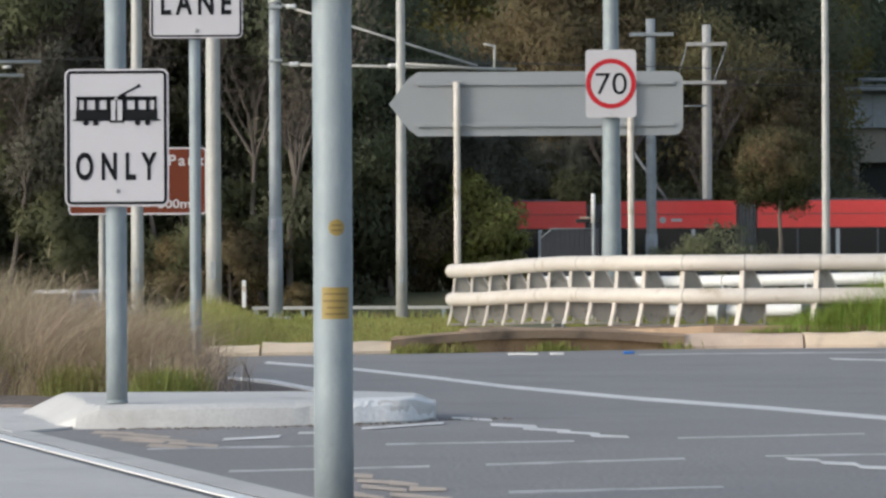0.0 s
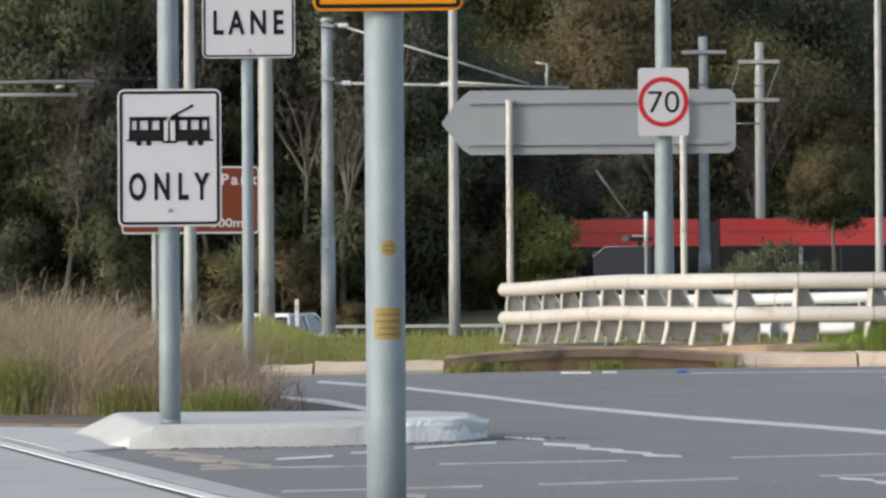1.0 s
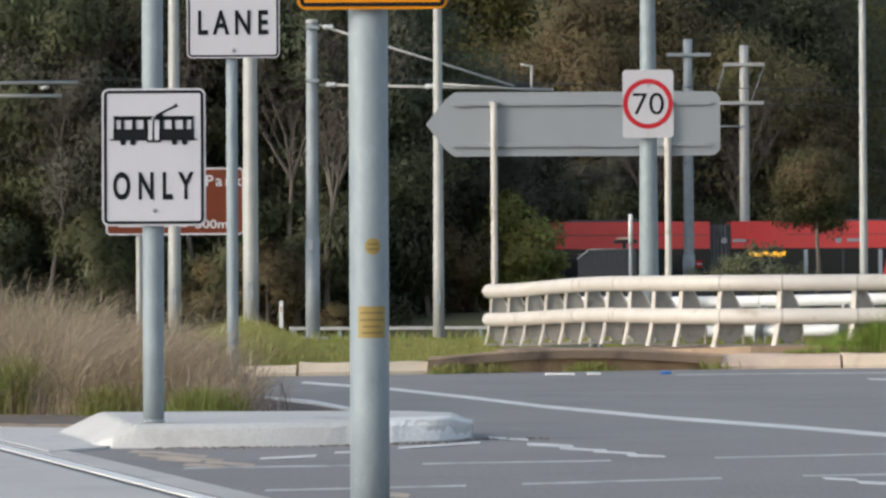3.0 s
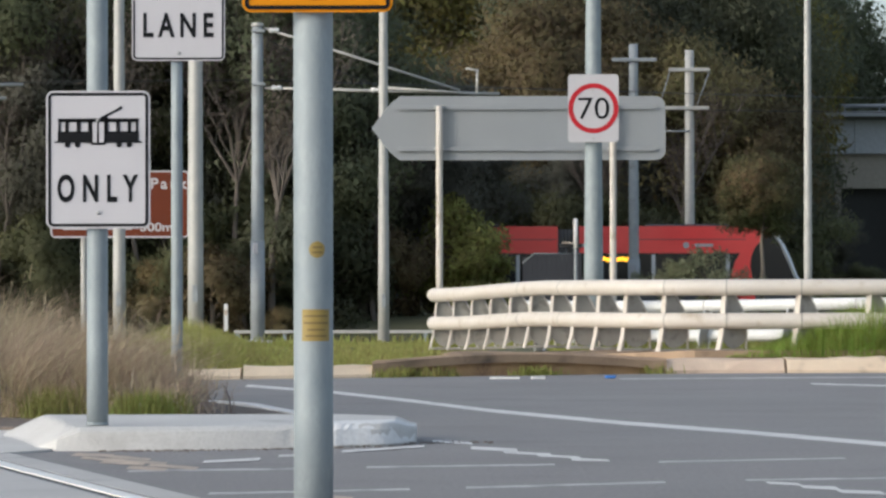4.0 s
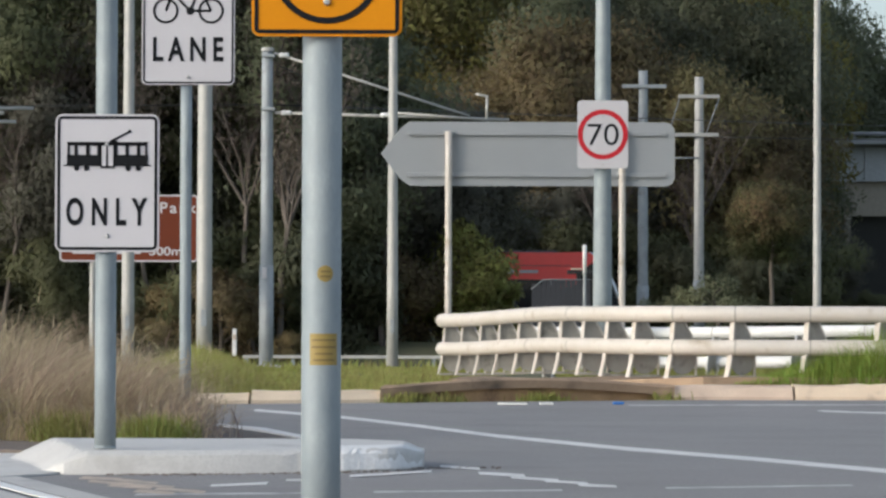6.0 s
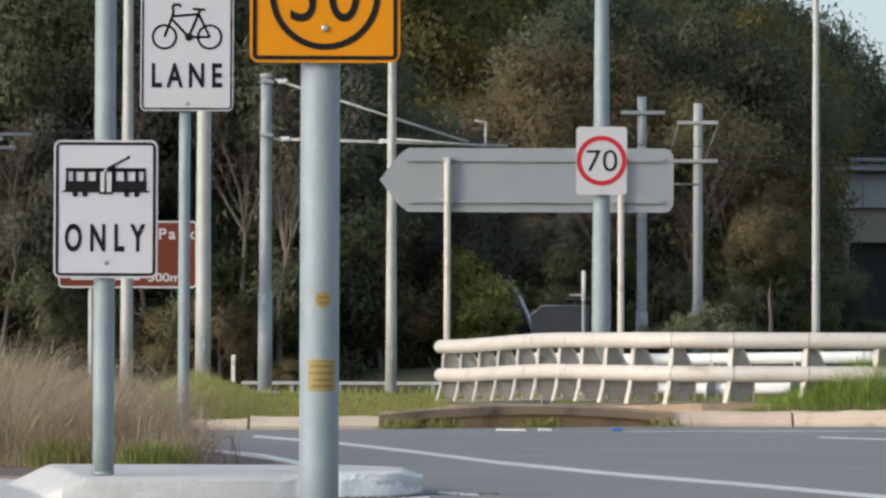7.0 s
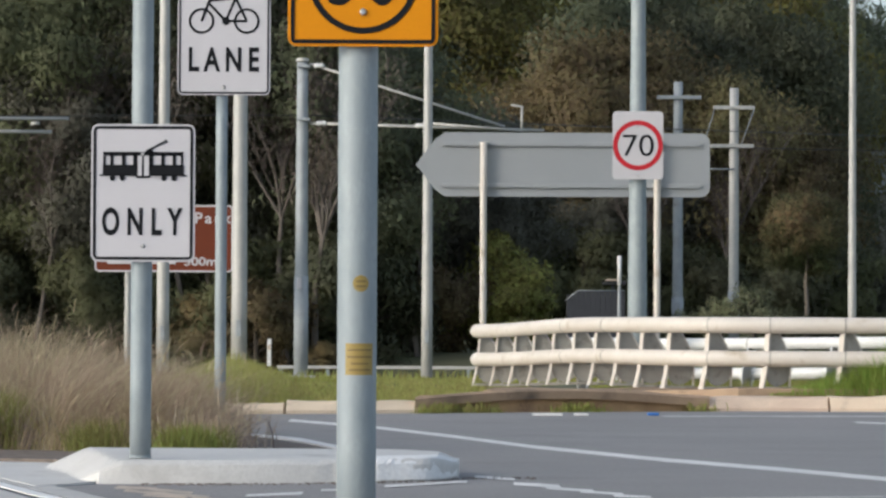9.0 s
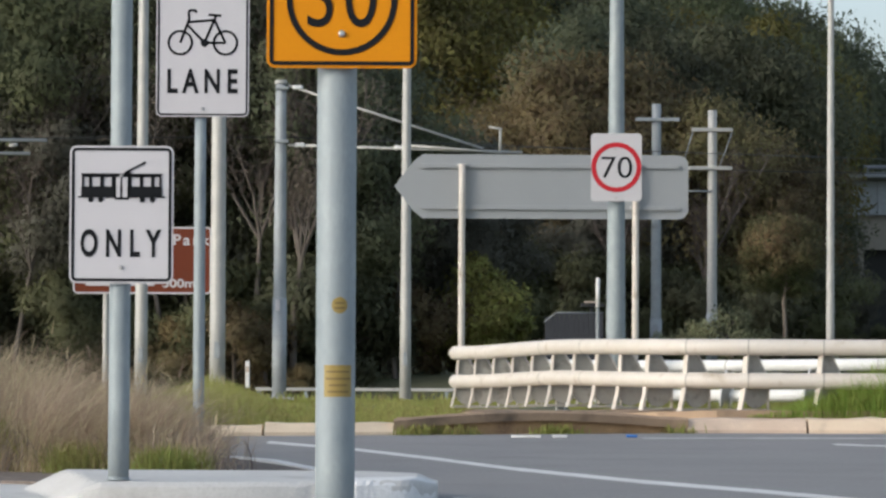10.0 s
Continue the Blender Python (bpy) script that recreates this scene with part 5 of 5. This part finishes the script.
def make_bare(seed, height, label):
    """A thin leaning tree of forked grey limbs and fine twigs, with a few dry leaves left on it."""
    r, rng = random.Random(seed), np.random.default_rng(seed)
    tr = thing("bare_tree", (0, 0, 0), label, "tree")
    bm = bmesh.new()
    tips = []

    def limb(p, d, length, rad, level):
        q = p
        line, n = [p], 4
        for k in range(n):
            d = (d + Vector((r.uniform(-1, 1), r.uniform(-1, 1), r.uniform(-0.3, 0.6))) * 0.16).normalized()
            q = q + d * length / n
            line.append(q)
        sweep(bm, line, [rad * (1 - 0.16 * k) for k in range(n + 1)], 6 if level < 2 else 4, caps=False)
        if level == 3:
            tips.append(q)
            return
        for k in range((5, 5, 4)[level]):
            at = line[r.randint(1 if level else 2, n)]
            a = r.uniform(0, 2 * math.pi)
            out = Vector((math.cos(a), math.sin(a), r.uniform(0.5, 1.5)))
            limb(at, (d * 0.7 + out * 0.6).normalized(), length * r.uniform(0.42, 0.62), rad * 0.5, level + 1)

    limb(Vector((0, 0, -0.2)), Vector((r.uniform(-0.1, 0.1), 0, 1)), height * 0.62, 0.13, 0)
    part("trunk", bm, M_bark_pale, tr)
    g = rng.normal(0, 0.32, (len(tips) * 26, 3))
    pts = np.repeat(np.array([tuple(t) for t in tips]), 26, axis=0) + g
    part("crown", leaves_mesh("crown", pts, 0.16, rng, M_leaf_dead, g + [0, 0, 0.3], aspect=0.3), M_leaf_dead, tr)
    return tr


DEAD = make_bare(8, 11, "thin grey half-bare tree with forked trunk")
DEAD_B = make_bare(15, 9, "thin leaning half-bare tree with grey twigs")
SHR = [
    make_tree("shrub", 11, 3.2, 3.6, M_leaf_dark, M_bark_dark, 60, 300, 0.13, "dense dark shrub in the understorey", 0.05),
    make_tree("shrub", 12, 3.6, 3.4, M_leaf_olive, M_bark_dark, 60, 300, 0.13, "dense olive shrub in the understorey", 0.05),
    make_tree("shrub", 13, 2.8, 3.0, M_leaf_rust, M_bark_dark, 50, 280, 0.11, "brown dry shrub at the edge of the woods", 0.05),
]
spots = {id(p): [] for p in EUC + SHR + [DEAD, DEAD_B]}


def add(got):
    for k_, v_ in got.items():
        spots[k_] += v_


def stand(proto, *places):
    """Trees at (side, distance, size), the side as along() takes it."""
    for side, y_, size in places:
        spots[id(proto)].append((along(side, y_), y_, rt.uniform(0, 360), size))


# woods behind the lower road, in front of the tram line
G0, G1, G2, CAS, PINE = EUC
stand(G0, (-745, 109, 1.0), (-520, 110, 0.9), (-240, 113, 0.8))
stand(G2, (-640, 108, 0.9), (-400, 111, 0.8), (-20, 113, 0.74), (-110, 112, 0.78), (70, 116, 0.72))
stand(G1, (-570, 112, 1.0), (-330, 112, 1.0), (-180, 110, 0.85), (-860, 111, 1.0))
add(row([G1, G0, G2], 6, -24, -7.0, 116, 1.5, 0.95, 1.2))
add(row([G1, G2], 6, -26, -9.0, 121, 1.5, 1.0, 1.25))
add(row([SHR[0], SHR[1]], 11, -19, -2.6, 107.5, 0.8, 0.9, 1.4))
add(row([SHR[0], SHR[0], SHR[1]], 11, -19, -1.6, 112, 1.5, 1.2, 1.8))
add(row([SHR[0]], 10, -20, -1.5, 119, 1.5, 1.5, 2.1))
stand(DEAD, (-318, 106.3, 1.0), (-765, 106, 0.8), (-500, 107.5, 0.9))
stand(DEAD_B, (-272, 106.0, 1.05), (-705, 107.5, 0.8), (-90, 109, 0.8))
stand(SHR[2], (-378, 105.5, 1.15), (-246, 105.0, 0.45), (-70, 110, 1.2), (-455, 106.5, 0.9))
# woods behind the tram line
stand(CAS, (245, 148, 1.27), (310, 151, 1.25), (430, 147, 1.08), (545, 148, 0.95), (150, 152, 0.95))
stand(G2, (40, 150, 0.95), (120, 155, 0.9), (360, 144, 0.62), (250, 143, 0.6))
stand(PINE, (20, 172, 1.45), (90, 176, 1.5), (-60, 166, 1.35), (430, 178, 1.3), (550, 180, 1.3))
stand(G1, (170, 180, 1.5), (300, 176, 1.4), (500, 170, 1.25), (560, 172, 1.15))
add(row([CAS, G1], 5, -6, 12.5, 164, 2.0, 1.1, 1.25))
add(row([PINE, G1, G0], 8, -22, 15, 188, 3.0, 1.5, 1.7))
add(row([G1, G0], 3, 30.0, 40, 236, 2.0, 0.98, 1.08))
stand(G1, (600, 226, 1.75), (655, 232, 1.62), (705, 236, 1.45), (775, 240, 1.2))
add(row([G1], 3, 10, 15.5, 205, 3.0, 1.6, 1.75))
add(row([G1, G0], 3, 14.0, 20.0, 224, 2.0, 1.7, 1.85))
add(row([SHR[0], SHR[1]], 11, 0, 16, 143, 1.5, 1.2, 1.8))
add(row([SHR[0]], 8, 0, 16, 158, 2.0, 1.8, 2.4))
add(row([SHR[1]], 6, 17, 27, 150, 2.0, 0.35, 0.6))
stand(DEAD, (330, 141, 0.8), (440, 142, 0.75))
spots[id(G2)] += [(21.9, 196.0, 30, 0.78), (23.6, 200.0, 200, 0.5)]
for p in EUC + SHR + [DEAD, DEAD_B]:
    plant(p, spots[id(p)])

# trees and shrubs that stand alone before the tram line
lone = make_tree("young_tree", 21, 6.2, 2.9, M_leaf_tip, M_bark, 110, 330, 0.10, "young round-crowned tree with reddish leaf tips", 0.57, trunk_r=0.085, sway=0.15)
plant(lone, [(along(598, 112), 112.0, 40, 1.0)])
bush = make_tree("wattle_bush", 23, 3.3, 2.3, M_leaf_green, M_bark_dark, 75, 320, 0.13, "upright bright green wattle bush", 0.05, shape="cone")
plant(bush, [(along(66, 111.5), 111.5, 0, 1.38), (along(36, 112), 112.0, 60, 1.2), (along(84, 113), 113.0, 130, 0.95)])
low = make_tree("shrub", 24, 2.3, 2.2, M_leaf_sage, M_bark_dark, 40, 55, 0.11, "loose grey-green shrub before the tram line", 0.05)
plant(low, [(along(508, 107), 107.0, 0, 1.0), (along(455, 110), 110.0, 60, 0.8), (along(380, 113), 113.0, 100, 0.7), (along(545, 111), 111.0, 200, 0.75), (along(735, 106), 106.0, 30, 0.5), (along(800, 107), 107.0, 60, 0.5)])


# ---- grasses ----
def grass(name, me, mat, label):
    me.materials.append(mat)
    ob = new(name, me)
    return tagged(ob, label, "grass", kind="stuff")


rg = np.random.default_rng(7)


def tufts(n_tufts, x_of, y0, y1, per, spread):
    ys_ = rg.uniform(y0, y1, n_tufts)
    xs_ = np.array([rg.uniform(*x_of(y)) for y in ys_])
    k = rg.integers(0, n_tufts, n_tufts * per)
    return xs_[k] + rg.normal(0, spread, len(k)), ys_[k] + rg.normal(0, spread, len(k)), k


def crest(x_, y_):
    """Height that the tussocks reach at a spot: tall in the thick of the bed, low towards its tip."""
    side = 5955.0 * x_ / y_
    low = np.interp(side, [-900, -724, -690, -600, -520, -454, -390, -365], [-5, 8, 45, 50, 52, 75, 100, 150])
    return np.clip(0.79 - low / 5955.0 * y_ - 0.04, 0.12, 0.85)


def bed(y):
    return (-4.2, float(np.interp(y, [18, 19.2, 20.5, 21.5, 22.9, 24, 25], [-1.25, -1.38, -1.52, -1.7, -1.95, -2.7, -3.5])))


def set_back(x_, y_):
    """Tussocks keep clear of the mulch strip along the bed's front."""
    return y_ > np.interp(x_, [-4.0, -1.9, -1.2, -1.0], [20.7, 20.1, 19.5, 19.3])


X, Y, K = tufts(150, bed, 19.3, 24.3, 400, 0.11)
ok = set_back(X, Y + rg.normal(0, 0.22, 150)[K])
X, Y, K = X[ok], Y[ok], K[ok]
hh = crest(X, Y) * (0.35 + 0.8 * rg.random(150)[K]) * rg.uniform(0.35, 1.12, len(X))
lean_x, lean_y = rg.normal(0.35, 0.45, 150)[K] + rg.normal(0, 0.45, len(X)), rg.normal(0, 0.3, 150)[K]
grass("dry_grass", blades(rg, X, Y, np.full(len(X), 0.03), hh, 0.0032, 0.75, "dry_grass", 1.1, (lean_x, lean_y)), M_dry, "tall dry tan tussock grass bent by the wind")
# feathery seed heads among the tops
sel = rg.random(len(X)) < 0.05
xs_, ys_, h_ = X[sel] + lean_x[sel] * hh[sel] * 0.6, Y[sel], hh[sel]
grass("seed_heads", blades(rg, xs_ + rg.normal(0, 0.04, len(xs_)), ys_, 0.03 + h_ * rg.uniform(0.6, 0.95, len(h_)), rg.uniform(0.05, 0.13, len(h_)), 0.007, 1.0, "seed_heads", 0.5, (0.25, 0)), M_dry, "feathery tan seed heads over the tussocks")
X, Y, K = tufts(160, bed, 19.2, 23.5, 80, 0.14)
ok = set_back(X, Y + 0.25)
X, Y = X[ok], Y[ok]
hh = rg.uniform(0.12, 0.34, len(X))
grass("dead_grass", blades(rg, X, Y, np.full(len(X), 0.03), hh, 0.008, 1.0, "dead_grass", 0.7), M_dry_dark, "grey dead grass thatch at the tussocks' feet")
X, Y, K = tufts(4, lambda y: (-3.4, bed(y)[1] + 0.03), 19.2, 21.2, 130, 0.10)
ok = set_back(X, Y + 0.2)
X, Y = X[ok], Y[ok]
hh = rg.uniform(0.08, 0.34, len(X))
grass("green_grass", blades(rg, X, Y, np.full(len(X), 0.03), hh, 0.006, 0.6, "green_grass", 0.6), M_green, "short green grass tufts among the dry tussocks")
# three fresh green clumps in the bed
for cx, cy, ch, cn in ((-2.84, 20.25, 0.38, 1700), (-2.17, 19.95, 0.22, 700), (-1.60, 19.45, 0.20, 1100)):
    X, Y = cx + rg.normal(0, 0.09, cn), cy + rg.normal(0, 0.08, cn)
    grass("grass_clump", blades(rg, X, Y, np.full(cn, 0.03), rg.uniform(0.4, 1.1, cn) * ch, 0.005, 0.7, "grass_clump", 0.8), M_clump, "dark green grass clump among the dry tussocks")
# green verge behind the far kerb
n = 60000
Y = 29.6 + 19.8 * rg.random(n) ** 1.6
X = rg.uniform(-4.6, 1, n) * Y / 30.0
ok = X < np.interp(Y, [30, 33, 36, 39, 55], [-0.3, -0.2, 0.1, 0.3, 5.0])
ok &= Y > np.array([kerb_y(a) for a in X]) + 0.28
X, Y = X[ok], Y[ok]
n = len(X)
Z = np.array([ground_z(a, b) for a, b in zip(X, Y)]) + 0.06
tall = np.where(Y < 36, 0.09, 0.05) * (0.6 + 0.8 * np.abs(np.sin(X * 2.3 + Y)) * np.abs(np.cos(X * 5.1))) + 0.27 * np.clip(1 - np.abs(X / Y * 30 + 2.1) / 0.55, 0, 1)
grass("verge_grass", blades(rg, X, Y, Z, rg.uniform(0.6, 1.5, n) * tall, 0.008, 0.5, "verge_grass", 0.6), M_green, "green roadside verge grass with yellowing blades")
# lush grass over the kerb beside and behind the railing
n = 26000
X = rg.uniform(2.9, 9, n)
Y = rg.uniform(32.4, 33.2, n) + np.clip(X - 3.6, 0, 1) * 0.0
hh = rg.uniform(0.5, 1.3, n) * np.interp(X, [2.9, 3.3, 3.7, 4.3, 9], [0.03, 0.10, 0.27, 0.50, 0.56])
grass("lush_grass", blades(rg, X, Y - 0.1 * rg.random(n), np.full(n, 0.13), hh, 0.006, 0.8, "lush_grass", 0.6), M_lush, "lush green grass spilling over the kerb")
n = 24000
X, Y = rg.uniform(1.6, 11, n), rg.uniform(33.4, 46, n)
grass("verge_grass", blades(rg, X, Y, np.array([ground_z(a, b) for a, b in zip(X, Y)]), rg.uniform(0.06, 0.22, n), 0.008, 0.45, "verge_grass", 0.6), M_green, "green grass between the two railings")
# weeds in the drain
n = 700
c = rg.choice([-0.28, -0.15, 0.15, 0.95, 1.1, 2.15], n, p=[0.25, 0.2, 0.2, 0.15, 0.1, 0.1])
X = c + rg.normal(0, 0.09, n)
Y = np.array([kerb_y(a) for a in X]) - 0.02 + rg.normal(0, 0.04, n)
grass("weeds", blades(rg, X, Y, np.full(n, 0.0), rg.uniform(0.03, 0.12, n), 0.009, 0.6, "weeds", 0.6), M_green, "green weeds growing out of the drain inlet")
# rough grass on the slope to the lower road and under the woods
n = 9000
Y = rg.uniform(55, 100, n)
X = rg.uniform(-0.135, 0.14, n) * Y
grass("rough_grass", blades(rg, X, Y, np.array([ground_z(a, b) for a, b in zip(X, Y)]), rg.uniform(0.10, 0.28, n), 0.02, 0.5, "rough_grass", 0.6), M_green, "rough green grass towards the woods")



# ---- what moves ----
def motions():
    walk(tram, [(t, pose(x_, TRAM_Y, TRAM_Z)) for t, x_ in ((0.0, 28.6), (1.0, 25.2), (2.0, 21.6), (3.5, 16.0), (4.0, 14.2), (5.0, 10.7), (5.5, 8.95), (7.0, 4.0), (8.5, -1.0), (10.0, -6.0))])
    drive = ((0.0, -9.83, 92.0, -1.34, 66), (0.5, -7.80, 93.5, -1.48, 67), (1.0, -5.73, 95.0, -1.52, 68), (1.5, -3.62, 96.4, -1.54, 68), (2.0, -1.28, 97.6, -1.60, 66), (2.3, 0.25, 97.4, -1.85, 55), (2.7, 2.4, 94.0, -2.5, 10), (3.3, 7.0, 88.0, -3.1, -30), (4.2, 15.5, 84.0, -3.25, -10), (6.0, 34.0, 82.0, -3.25, 0), (10.0, 74.0, 82.0, -3.25, 0))
    walk(car, [(t, pose(x_, y_, z_, 0, 0, h_)) for t, x_, y_, z_, h_ in drive])


motions()
